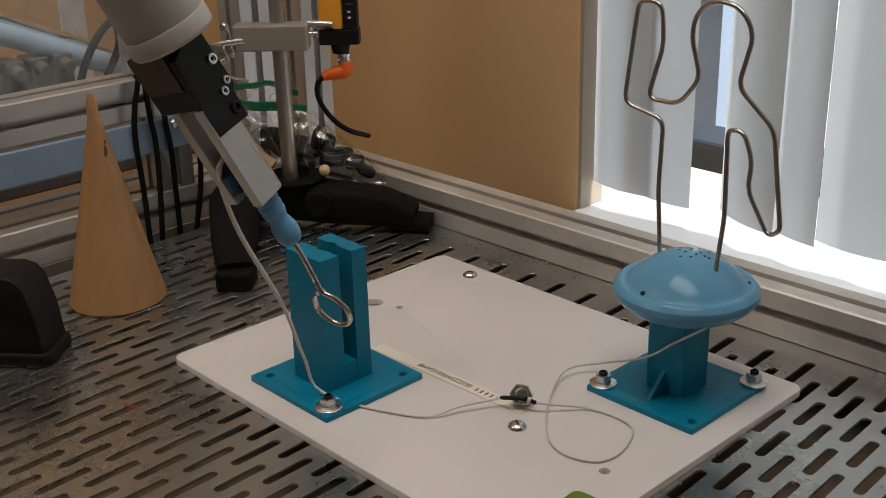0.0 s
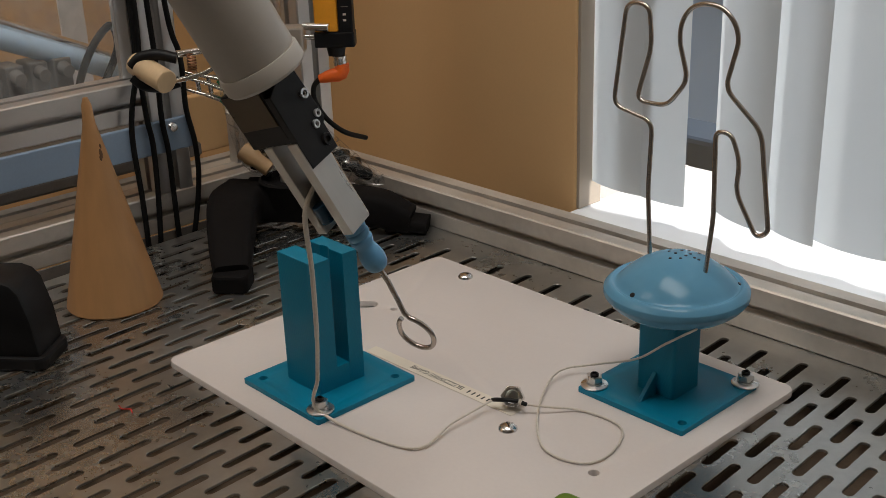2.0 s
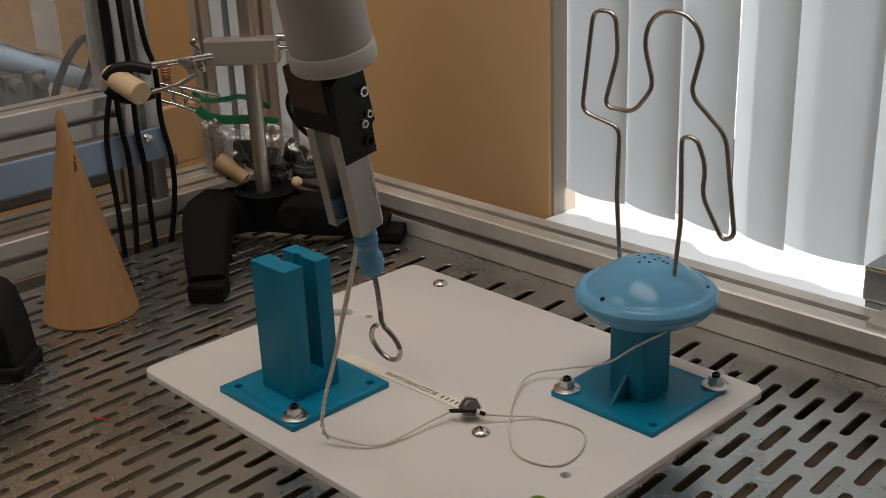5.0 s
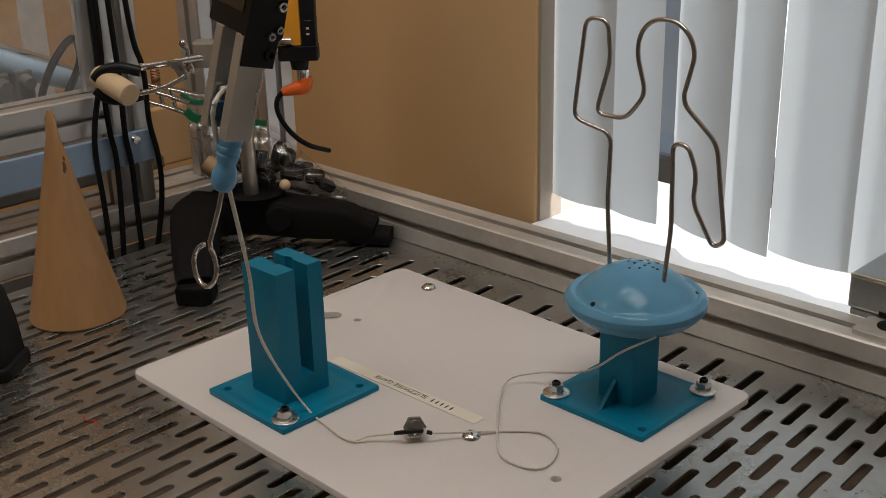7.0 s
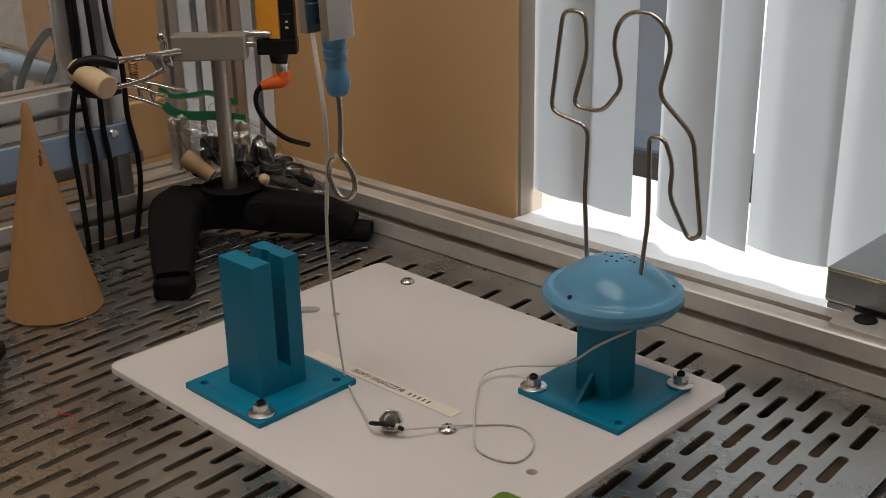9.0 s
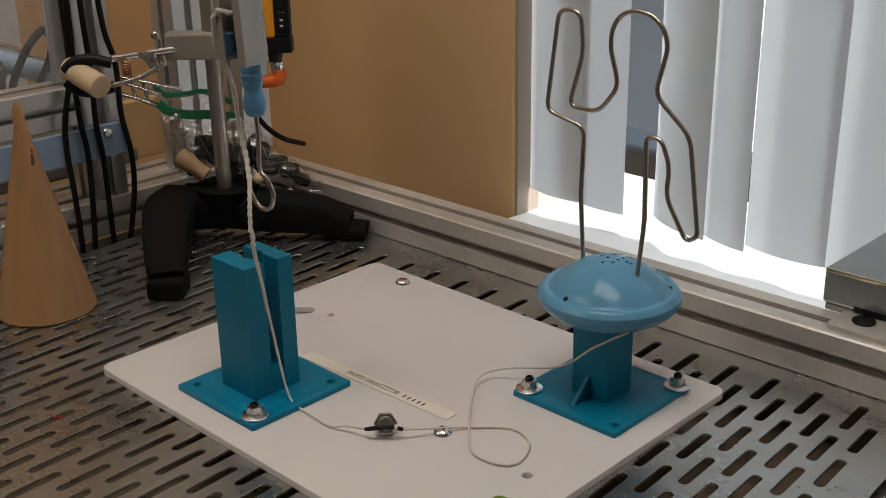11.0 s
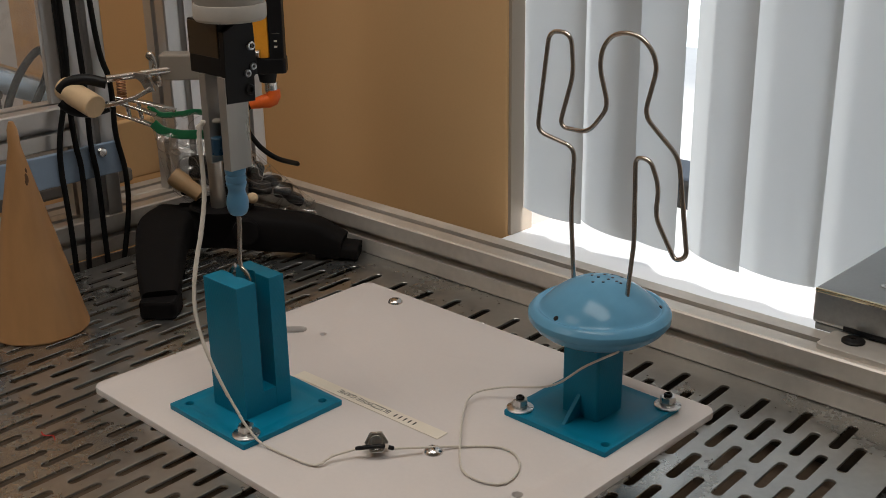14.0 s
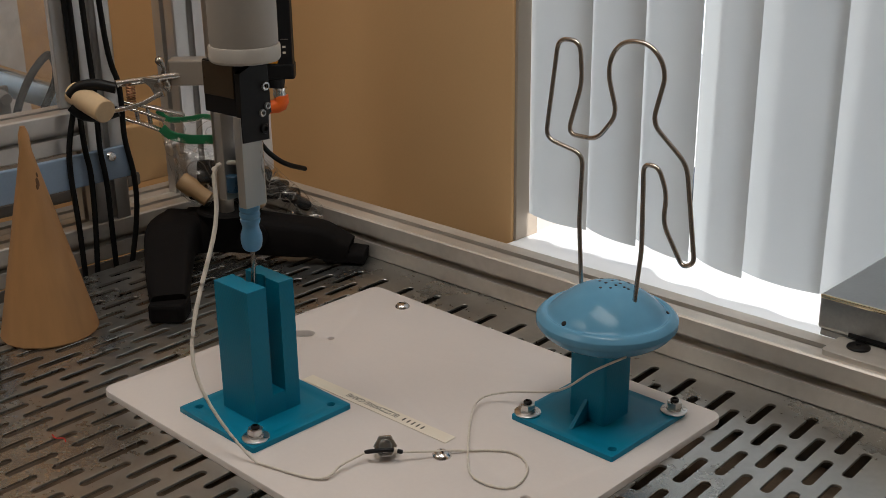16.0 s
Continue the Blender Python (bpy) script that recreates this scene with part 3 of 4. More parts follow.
def dome_stand():
    cx, cy = DOME
    px, py = 0.1875, 0.1590
    ob = thing("dome_stand", "teal printed column on a square plate carrying the blue dome", "printed stand", "printed stands")
    corner = [ring_of(px + x, py + y, 0.0032) for x, y in ((0.0075, 0.0095), (0.0835, 0.0095), (0.0075, 0.0835), (0.0835, 0.0845))]
    part("base_plate", plate(rounded(px, px + 0.09, py, py + 0.09, 0.0012, 2), corner, 0.0002, 0.0042, 0.0004), TEAL, ob)
    h = 0.0156
    cx, cy = px + 0.0452, py + 0.0450
    part("column", prism(rounded(cx - h, cx + h, cy - h, cy + h, 0.0022, 3), 0.0042, 0.062), TEAL, ob)
    for s in (-1, 1):
        fin = [(0, 0), (0.018, 0), (0, 0.017)]
        part("gusset", prism(fin, -0.0016, 0.0016, 0.0003, m=Matrix.Translation((cx, cy + s * (h - 0.0002), 0.0043)) @ Matrix(((0, 0, s, 0), (s, 0, 0, 0), (0, 1, 0, 0), (0, 0, 0, 1)))), TEAL, ob)
    screw_nut(px + 0.0075, py + 0.0095, 0.0043)
    screw_nut(px + 0.0835, py + 0.0845, 0.0043)
    cx, cy = DOME
    d = thing("blue_dome", "glossy light blue plastic dome with a rolled rim and small holes", "dome", at=(cx, cy, 0))
    profile = [(0, 0.0630), (0.018, 0.0632), (0.022, 0.0632), (0.030, 0.0640), (0.040, 0.0668), (0.0462, 0.0715), (0.0490, 0.0752), (0.0499, 0.0766), (0.0499, 0.0802), (0.0494, 0.0814), (0.0464, 0.0846), (0.0442, 0.0850), (0.0425, 0.0842), (0.0405, 0.0855), (0.036, 0.0903), (0.028, 0.0968), (0.018, 0.1022), (0.008, 0.1048), (0, 0.1052)]
    fine = [(p.x, p.y) for p in spline([(r, z, 0) for r, z in profile], 3)]
    part("shell", lathe([(max(r, 0) if i not in (0, len(fine) - 1) else 0, z) for i, (r, z) in enumerate(fine)], 64), BLUE, d)
    for i in range(12):
        a, r = radians(33 * i), (0.0095, 0.0050, 0.0125)[i % 3]
        x, y = r * math.cos(a) + 0.001, r * math.sin(a) + 0.004
        part("vent_hole", lathe([(0, 0.0003), (0.0011, 0.0003), (0.0013, -0.0004)], 10, at=(x, y, 0.1053 - (x * x + y * y) * 9.6)), BLACK, d)
    for a, r, z in ((-100, 0.0405, 0.0857), (38, 0.0425, 0.0843)):
        part("side_hole", lathe([(0, 0.0006), (0.0018, 0.0004), (0.002, -0.001)], 12, m=pose(r * math.cos(radians(a)), r * math.sin(radians(a)), z, 0, 35, a)), BLACK, d)


dome_stand()


def maze_wire():
    """The bent wire figure, in one upright plane over the dome."""
    y = WIRE_Y
    xz = [(0.2130, 0.0950), (0.2092, 0.1460), (0.2108, 0.1940), (0.1778, 0.2005), (0.1872, 0.2710), (0.2055, 0.2710), (0.2082, 0.2445), (0.1970, 0.2065), (0.2220, 0.2065),
          (0.2375, 0.2260), (0.2295, 0.2510), (0.2310, 0.2640), (0.2380, 0.2730), (0.2490, 0.2762), (0.2610, 0.2745), (0.2700, 0.2665), (0.2735, 0.2560), (0.2655, 0.2250), (0.2932, 0.2020), (0.3030, 0.1380), (0.2945, 0.1330),
          (0.2775, 0.1600), (0.2795, 0.1800), (0.2720, 0.1970), (0.2605, 0.1970), (0.2622, 0.1381), (0.2580, 0.0940)]
    ob = tagged(part("maze_wire", tube(bends([(x, y, z) for x, z in xz], 0.0080, 6), 0.0016, 12), STEEL), "bent steel wire figure rising from the blue dome", "wire")
    return ob


WIRE_Y = 0.2045
maze_wire()


# ---- the stand, its clamps and what hangs on it ----
S0 = (-0.258, 0.236)


def at_stand(u, d, z):
    """Beside the stand's rod: u along the view's width, d towards the viewer."""
    return Vector((S0[0] + 0.7071 * (u + d), S0[1] + 0.7071 * (u - d), z))


def stand():
    ob = thing("lab_stand", "black cast-iron lab stand with arched feet and a steel rod", "lab stand")
    foot1 = Vector((-0.167, 0.101, Z0))
    part("base", lathe([(0, 0.010), (0.020, 0.010), (0.027, 0.022), (0.029, 0.040), (0.033, 0.0455), (0.030, 0.047), (0.018, 0.042), (0, 0.042)], 32, m=Matrix.Translation((S0[0], S0[1], 0))), IRON, ob)
    line = spline([Vector(p) for p in ((-0.294, 0.209, 0.022), (-0.276, 0.178, 0.024), (-0.227, 0.141, 0.020), (-0.187, 0.114, 0.013), (foot1.x, foot1.y, 0.008))], 5)
    n = len(line) - 1
    part("leg", loft(line, [(0.029 - 0.0135 * i / n, 0.021 - 0.011 * i / n) for i in range(n + 1)], 20, 5.0), IRON, ob)
    part("foot_pad", prism(rounded(-0.0165, 0.0165, -0.0150, 0.0165, 0.006, 4), 0, 0.0175, 0.003, m=Matrix.Translation(foot1) @ pose(0, 0, 0, 0, 0, 42)), IRON, ob)
    line = spline([Vector(p) for p in ((-0.292, 0.206, 0.022), (-0.258, 0.236, 0.023), (-0.215, 0.262, 0.021), (-0.182, 0.287, 0.018), (-0.168, 0.298, 0.011), (-0.156, 0.307, 0.007))], 5)
    n = len(line) - 1
    part("leg", loft(line, [(0.024 - 0.008 * i / n, 0.021 - 0.009 * (i / n) ** 2) for i in range(n + 1)], 20, 4.0), IRON, ob)
    part("foot_pad", loft(spline([Vector((-0.176, 0.292, 0.003)), Vector((-0.160, 0.304, 0.004)), Vector((-0.143, 0.317, 0.002))], 5), [(0.0155, 0.0080)] * 11, 18, 3.0), IRON, ob)
    part("boss", rod(at_stand(0.026, 0.010, 0.024), at_stand(0.0285, 0.036, 0.0265), 0.0145, 0.0135, seg=28, ends=0.002), IRON, ob)
    part("rod", rod(at_stand(-0.003, 0, 0.04), at_stand(-0.008, -0.012, 0.62), 0.0078, seg=24), RODSTEEL, ob, "polished steel rod")
    clamp = thing("cross_clamp", "satin grey clamp block on the stand with a wing screw", "clamp")
    c0 = at_stand(-0.008, 0.004, 0.1875)
    turn = Matrix.Translation(c0) @ pose(0, 0, 0, 0, 0, 45)
    part("block", prism(rounded(-0.038, 0.034, -0.011, 0.011, 0.003, 3), -0.0125, 0.0125, 0.0020, m=turn), CASTGREY, clamp)
    part("wing", tube(spline([turn @ Vector(p) for p in ((-0.047, -0.012, 0.016), (-0.041, -0.012, 0.006), (-0.042, -0.012, -0.004), (-0.038, -0.012, -0.017))], 5), [0.0020, 0.0044, 0.0046, 0.0038, 0.0028, 0.0024, 0.0024, 0.0026, 0.0026, 0.0024, 0.0026, 0.0034, 0.0046, 0.0048, 0.0036, 0.0020], 10), STEEL, clamp, "worn steel wing screw")
    part("side_bar", rod(turn @ Vector((0.030, 0, 0.002)), turn @ Vector((0.062, 0, 0.000)), 0.0028), CHROME, clamp)
    grip = thing("spring_clip", "steel spring clip with black jaws holding a pale dowel", "clip")
    grip.location = forward = Vector((0.0283, -0.0141, 0.006))    # the clip reaches out in front of the cables
    part("arm", rod(at_stand(-0.026, 0.006, 0.1855) - forward, at_stand(-0.100, 0.012, 0.1775), 0.0035), CHROME, grip)
    part("lever", loft([at_stand(-0.104, 0.014, 0.1525), at_stand(-0.0912, 0.014, 0.1552), at_stand(-0.074, 0.014, 0.1600), at_stand(-0.0569, 0.014, 0.1690)], [(0.0042, 0.0022)] * 4, 16, 5.0), CHROME, grip)
    part("bracket", prism([(-0.0150, 0.0080), (-0.0005, 0.0055), (0.0040, -0.0110), (-0.0040, -0.0125), (-0.0080, -0.0010), (-0.0150, 0.0035)], -0.0030, 0.0030, 0.0006, m=Matrix.Translation(at_stand(-0.0585, 0.013, 0.1765)) @ pose(0, 0, 0, 90, 0, 45)), CHROME, grip)
    part("spring", tube([at_stand(-0.0862 + 0.0036 * math.cos(a), 0.013 + 0.0036 * math.sin(a), 0.1610 + 0.00042 * a) for a in [i * 0.45 for i in range(80)]], 0.0011, 6), COPPER, grip, "coppery coil spring")
    part("rivet", lathe([(0, 0.002), (0.0025, 0.0016), (0.003, 0)], 14, m=Matrix.Translation(at_stand(-0.0600, 0.0165, 0.1765)) @ pose(0, 0, 0, 90, 0, 45)), STEEL, grip)
    for s, z in ((1, 0.1775), (-1, 0.1475)):
        part("jaw", tube(spline([at_stand(-0.100, 0.012, z - s * 0.004), at_stand(-0.118, 0.014, z + s * 0.0005), at_stand(-0.134, 0.015, z - s * 0.002), at_stand(-0.143, 0.015, z - s * 0.010)], 5), 0.0052, 12), BLACK, grip, "black rubber-dipped jaw")
    dowel = tagged(part("dowel", rod(at_stand(-0.142, 0.004, 0.1680), at_stand(-0.106, 0.034, 0.1560), 0.0112, seg=28, ends=0.0008), DOWEL), "pale round wooden dowel held in the spring clip", "dowel")
    dowel.location = forward
    clip = thing("steel_clip", "shiny steel strap fitting below the spring clip", "fitting")
    for a, b in (((-0.1000, 0.1530), (-0.0420, 0.1375)), ((-0.1010, 0.1360), (-0.0640, 0.1215)), ((-0.1000, 0.1480), (-0.0620, 0.1330))):
        part("strap", loft([at_stand(a[0], -0.020, a[1]), at_stand((a[0] + b[0]) / 2, -0.021, (a[1] + b[1]) / 2 + 0.001), at_stand(b[0], -0.022, b[1])], [(0.0050, 0.0016)] * 3, 14, 5.0), CHROME, clip)
    for u, z in ((-0.090, 0.1405), (-0.078, 0.1380)):
        part("pin", rod(at_stand(u, -0.020, z + 0.010), at_stand(u + 0.002, -0.020, z - 0.008), 0.0022, seg=12), CHROME, clip)


stand()


def sensor():
    ob = thing("photo_sensor", "amber and black sensor hanging from the clamp bar", "sensor")
    m = Matrix.Translation(at_stand(0.0550, 0.0, 0.192)) @ pose(0, 0, 0, 0, 0, 45)
    part("case", prism(rounded(-0.0185, 0.004, -0.009, 0.009, 0.002, 2), 0.002, 0.115, 0.001, m=m), AMBER, ob)
    face = part("front", prism(rounded(0.0045, 0.0185, -0.0092, 0.0092, 0.0015, 2), -0.004, 0.115, 0.001, m=m), BLACK, ob, "black front face")
    part("screen_line", box(0.008, 0.015, -0.0094, -0.0093, 0.0255, 0.0262, 0.0), CHROME, face).matrix_world = m
    for z in (0.012, 0.0175):
        part("mark", box(0.0095, 0.0125, -0.0095, -0.0093, z, z + 0.002, 0.0), TAPE, face).matrix_world = m
    part("foot", prism(rounded(-0.0195, 0.0195, -0.010, 0.010, 0.003, 3), -0.013, 0.0015, 0.001, m=m), BLACK, ob)
    part("neck", lathe([(0, -0.022), (0.008, -0.022), (0.0095, -0.0135), (0, -0.013)], 20, m=m), BLACK, ob)
    part("connector", lathe([(0, -0.032), (0.0062, -0.032), (0.0068, -0.029), (0.0062, -0.026), (0.0072, -0.0225), (0, -0.0225)], 18, m=m @ Matrix.Translation((0.003, 0, 0))), CHROME, ob)
    plug = part("elbow_plug", tube([m @ Vector(p) for p in ((0.0045, 0, -0.0305), (0.0045, 0, -0.0365), (0.0032, 0, -0.0395), (-0.0005, 0, -0.0412), (-0.006, 0, -0.0420), (-0.012, 0, -0.0435), (-0.0185, 0, -0.0452))], [0.0070, 0.0072, 0.0073, 0.0072, 0.0066, 0.0056, 0.0042], 20), ORANGE, ob, "orange moulded plug")
    part("cable", tube(spline([m @ Vector(p) for p in ((-0.017, 0, -0.044), (-0.0245, 0, -0.053), (-0.0245, 0.002, -0.068), (-0.014, 0.006, -0.088), (0.002, 0.012, -0.103), (0.018, 0.05, -0.120))], 6), 0.0026, 10), RUBBER, ob)
    part("clamp_end", rod(m @ Vector((-0.030, -0.004, 0.0075)), m @ Vector((-0.004, -0.010, 0.0065)), 0.0035, 0.0045), CHROME, ob)


sensor()


def bag():
    """A clear zip bag slumped behind the stand: a crumpled film pocket with a green zip, and what is in it."""
    ob = thing("zip_bag", "crumpled clear plastic bag with a green zip, full of dark parts", "bag")
    mouth = [(-0.0683, 0.1419), (-0.0640, 0.1270), (-0.0550, 0.1190), (-0.0367, 0.1148), (-0.0142, 0.1143), (0.0160, 0.1102)]
    top = mouth + [(0.0496, 0.0760), (0.0820, 0.0420)]
    bottom = [(-0.055, 0.062), (-0.050, 0.050), (-0.040, 0.042), (-0.0229, 0.036), (0.0, 0.034), (0.0234, 0.033), (0.060, 0.030), (0.092, 0.026)]
    for side in (1, -1):
        bm = bmesh.new()
        n, k = 52, 34
        a = spline([(u, 0, z) for u, z in top], 6)
        b = spline([(u, 0, z) for u, z in bottom], 6)
        grid = []
        for i in range(n):
            f = i / (n - 1) * (len(a) - 1)
            p = a[int(f)].lerp(a[min(int(f) + 1, len(a) - 1)], f % 1)
            q = b[int(f)].lerp(b[min(int(f) + 1, len(b) - 1)], f % 1)
            grid.append([])
            for j in range(k):
                t = j / (k - 1)
                c = p.lerp(q, t)
                c = c + Vector((0.004 * math.sin(t * math.pi) * (i / n), 0, 0.004 * math.sin(t * math.pi) * (i / n)))
                puff = math.sin(math.pi * t) ** 0.6 * math.sin(math.pi * min(max(i / (n - 1), 0.03), 0.97)) ** 0.5
                w = noise.noise(Vector((c.x * 70, side * 3, c.z * 70))) * 0.005 + abs(noise.noise(Vector((c.x * 150 + 9, side, c.z * 110)))) * 0.003 + abs(noise.noise(Vector((c.x * 260 + c.z * 170, side * 7, c.z * 60)))) * 0.0010
                grid[-1].append(bm.verts.new(at_stand(c.x, -0.022 + side * (0.003 + 0.020 * puff) + w, c.z + w * 0.6)))
        for i in range(n - 1):
            for j in range(k - 1):
                bm.faces.new((grid[i][j], grid[i + 1][j], grid[i + 1][j + 1], grid[i][j + 1]))
        part("film", smooth(bm, 75), FILM, ob, "clear crumpled film")
    zipline = spline([at_stand(u, -0.014, z) for u, z in mouth[1:]], 6)
    part("zip", loft(zipline, [(0.0014, 0.0048)] * len(zipline)), GREEN, ob, "green zip strip")
    rear = [(-0.0730, 0.1390), (-0.0624, 0.1294), (-0.0416, 0.1295), (-0.0223, 0.1315), (0.0040, 0.1200)]
    back = spline([at_stand(u, -0.040, z) for u, z in rear], 6)
    part("zip", loft(back, [(0.0010, 0.0030)] * len(back)), GREEN, ob, "green zip strip")
    bm = bmesh.new()
    lip = [(bm.verts.new(zipline[min(i * (len(zipline) - 1) // 24, len(zipline) - 1)]), bm.verts.new(back[i * (len(back) - 1) // 24])) for i in range(25)]
    for (a, b), (c, d) in zip(lip, lip[1:]):
        bm.faces.new((a, c, d, b))
    part("mouth_film", smooth(bm), FILM, ob, "clear film at the open mouth")
    rng = random.Random(4)
    for u, z, a, b, c in ((-0.025, 0.076, 0.013, 0.009, 0.017), (-0.012, 0.064, 0.018, 0.011, 0.012), (0.003, 0.071, 0.013, 0.008, 0.014), (0.014, 0.061, 0.017, 0.010, 0.011), (0.024, 0.078, 0.008, 0.007, 0.018),
                          (0.032, 0.070, 0.010, 0.008, 0.015), (0.0365, 0.055, 0.017, 0.010, 0.010), (0.0485, 0.060, 0.012, 0.008, 0.010), (0.060, 0.052, 0.013, 0.008, 0.009), (0.071, 0.043, 0.013, 0.008, 0.008), (-0.036, 0.056, 0.012, 0.009, 0.012), (0.004, 0.050, 0.018, 0.010, 0.010)):
        bm = box(-a / 1.4, a / 1.4, -b, b, -c / 1.4, c / 1.4, 0.0042, seg=3)
        m = Matrix.Translation(at_stand(u, -0.026 + rng.uniform(-0.006, 0.004), z)) @ pose(0, 0, 0, rng.uniform(-25, 25), rng.uniform(-40, 40), 45 + rng.uniform(-30, 30))
        bmesh.ops.transform(bm, matrix=m, verts=bm.verts)
        part("dark_part", smooth(bm, 40), BLACK, ob, "dark moulded part")
    tagged(part("wooden_plug", lathe([(0, 0), (0.0085, 0), (0.0096, 0.002), (0.0096, 0.014), (0.0080, 0.019), (0.0078, 0.034), (0, 0.035)], 24, m=along(at_stand(-0.0472, -0.002, 0.0762), at_stand(-0.0141, 0.004, 0.0520))), PLUGWOOD), "turned tan wooden plug in the bag's side", "plug")
    bm = bmesh.new()
    bmesh.ops.create_uvsphere(bm, u_segments=20, v_segments=12, radius=0.0056)
    bmesh.ops.transform(bm, matrix=Matrix.Translation(at_stand(0.0335, 0.012, 0.0550)), verts=bm.verts)
    tagged(part("wooden_ball", smooth(bm), DOWEL), "small pale wooden ball on the stand's foot", "ball")


bag()


def cone():
    ob = thing("wooden_cone", "tall plain wooden cone with a knotted tip on the slotted table", "cone", at=(-0.2215, 0.0135, 0))
    part("body", lathe([(0, Z0 + 0.0005), (0.0405, Z0 + 0.0005), (0.0415, Z0 + 0.002), (0.0405, Z0 + 0.006), (0.0052, 0.157), (0.0042, 0.172), (0.002, 0.1785), (0, 0.179)], 64), WOOD, ob)
    for a, z, w, h in ((8, 0.1320, 0.0016, 0.0042), (2, 0.1285, 0.0012, 0.0024), (16, 0.1380, 0.0010, 0.0022)):
        r = 0.0405 - (z - Z0 - 0.006) * 0.2255
        bm = bmesh.new()
        bmesh.ops.create_uvsphere(bm, u_segments=12, v_segments=8, radius=1.0)
        bmesh.ops.transform(bm, matrix=pose(r * math.cos(radians(a)), r * math.sin(radians(a)), z, 0, -12.7, a) @ Matrix.Diagonal((0.0005, w, h, 1)), verts=bm.verts)
        part("knot", smooth(bm), KNOT, ob, "dark knot in the wood")


cone()


def hanging_cables():
    runs = (((0.115, 0.60), (0.123, 0.253), (0.122, 0.174), (0.111, 0.126), (0.108, 0.094), (0.110, 0.036), (0.110, -0.05)),
            ((0.120, 0.60), (0.127, 0.252), (0.124, 0.163), (0.125, 0.118), (0.128, 0.089), (0.126, 0.031), (0.119, -0.05)),
            ((0.133, 0.60), (0.141, 0.251), (0.143, 0.170), (0.142, 0.114), (0.145, 0.079), (0.145, 0.026), (0.145, -0.05)),
            ((0.150, 0.60), (0.158, 0.248), (0.169, 0.171), (0.169, 0.120), (0.175, 0.078), (0.172, 0.031), (0.152, -0.05)))
    for k, run in enumerate(runs):
        pts = [(-0.334 + 0.002 * (k % 2), y, z) for y, z in run]
        tagged(part("hanging_cable", tube(spline(pts, 7), 0.0028, 12), RUBBER), "black cable hanging from above down beside the table", "cable", "hanging cables")


hanging_cables()


def holder():
    """The black moulded bracket that stands by the cone."""
    ob = thing("black_bracket", "black moulded plastic bracket standing on the slotted table", "bracket")
    side = [(0.0, 0.0), (-0.004, 0.040), (-0.010, 0.064), (-0.016, 0.071), (-0.024, 0.074), (-0.120, 0.074), (-0.120, 0.0)]
    hole = [(-0.062, 0.022), (-0.046, 0.022), (-0.046, 0.050), (-0.054, 0.056), (-0.062, 0.056)]
    slab = plate(side, [hole], -0.020, 0.020, 0.003)
    bmesh.ops.transform(slab, matrix=Matrix.Translation((-0.1540, -0.0765, Z0)) @ pose(0, 0, 0, 90, 0, 40), verts=slab.verts)
    part("body", slab, BLACK, ob)
    foot = prism(rounded(-0.120, 0.004, -0.024, 0.024, 0.008, 4), 0.0, 0.012, 0.003, m=Matrix.Translation((-0.1540, -0.0765, Z0)) @ pose(0, 0, 0, 0, 0, 40))
    part("foot", foot, BLACK, ob)


holder()


def side_box():
    ob = thing("metal_box", "galvanised sheet box with a brass edge, standing on the rail", "box")
    part("body", box(0.312, 0.62, 0.3735, 0.53, 0.0400, 0.0690, 0.003), GALV, ob)
    part("edge_strip", box(0.3135, 0.62, 0.3712, 0.3737, 0.0662, 0.0695, 0.001), BRASS, ob, "brass edge strip")
    part("foot_plate", box(0.314, 0.62, 0.3760, 0.53, 0.0340, 0.0398, 0.001), GALV, ob)
    for x, y in ((0.362, 0.405), (0.372, 0.445)):
        part("slot_mark", prism(oval(0, 0, 0.03, 0.008), 0, 0.0006, m=pose(x, y, 0.0691, 0, 0, 70)), CHROME, ob)
    part("dark_slot", box(0.338, 0.385, 0.3726, 0.3736, 0.0405, 0.0440, 0.0), BLACK, ob)
    tab = thing("corner_tab", "flat aluminium bracket tab with a dark round bolt on the rail", "bracket")
    part("tab", prism(rounded(0.331, 0.50, 0.3425, 0.3750, 0.004, 3), 0.0340, 0.0388, 0.0006), ALU, tab)
    part("bolt", lathe([(0, 0.0014), (0.0015, 0.0014), (0.002, 0.0024), (0.0070, 0.0022), (0.0085, 0.0012), (0.0086, 0)], 28, at=(0.3510, 0.3630, 0.0389)), BLACKPART, tab)


side_box()


def green_clip():
    ob = tagged(part("green_tab", prism(rounded(-0.012, 0.012, -0.012, 0.012, 0.006, 4), 0, 0.006, 0.002, m=pose(0.2810, 0.0405, 0.0003, 0, 0, 4)), LIME), "lime green plastic tab on the white board", "tab")


green_clip()
tagged(part("red_mark", tube(spline([(-0.047, -0.078, Z0 + 0.0004), (-0.040, -0.079, Z0 + 0.0006), (-0.036, -0.075, Z0 + 0.0004), (-0.030, -0.0765, Z0 + 0.0004)], 5), 0.0005, 6), RED), "small red mark on the steel table", "mark")


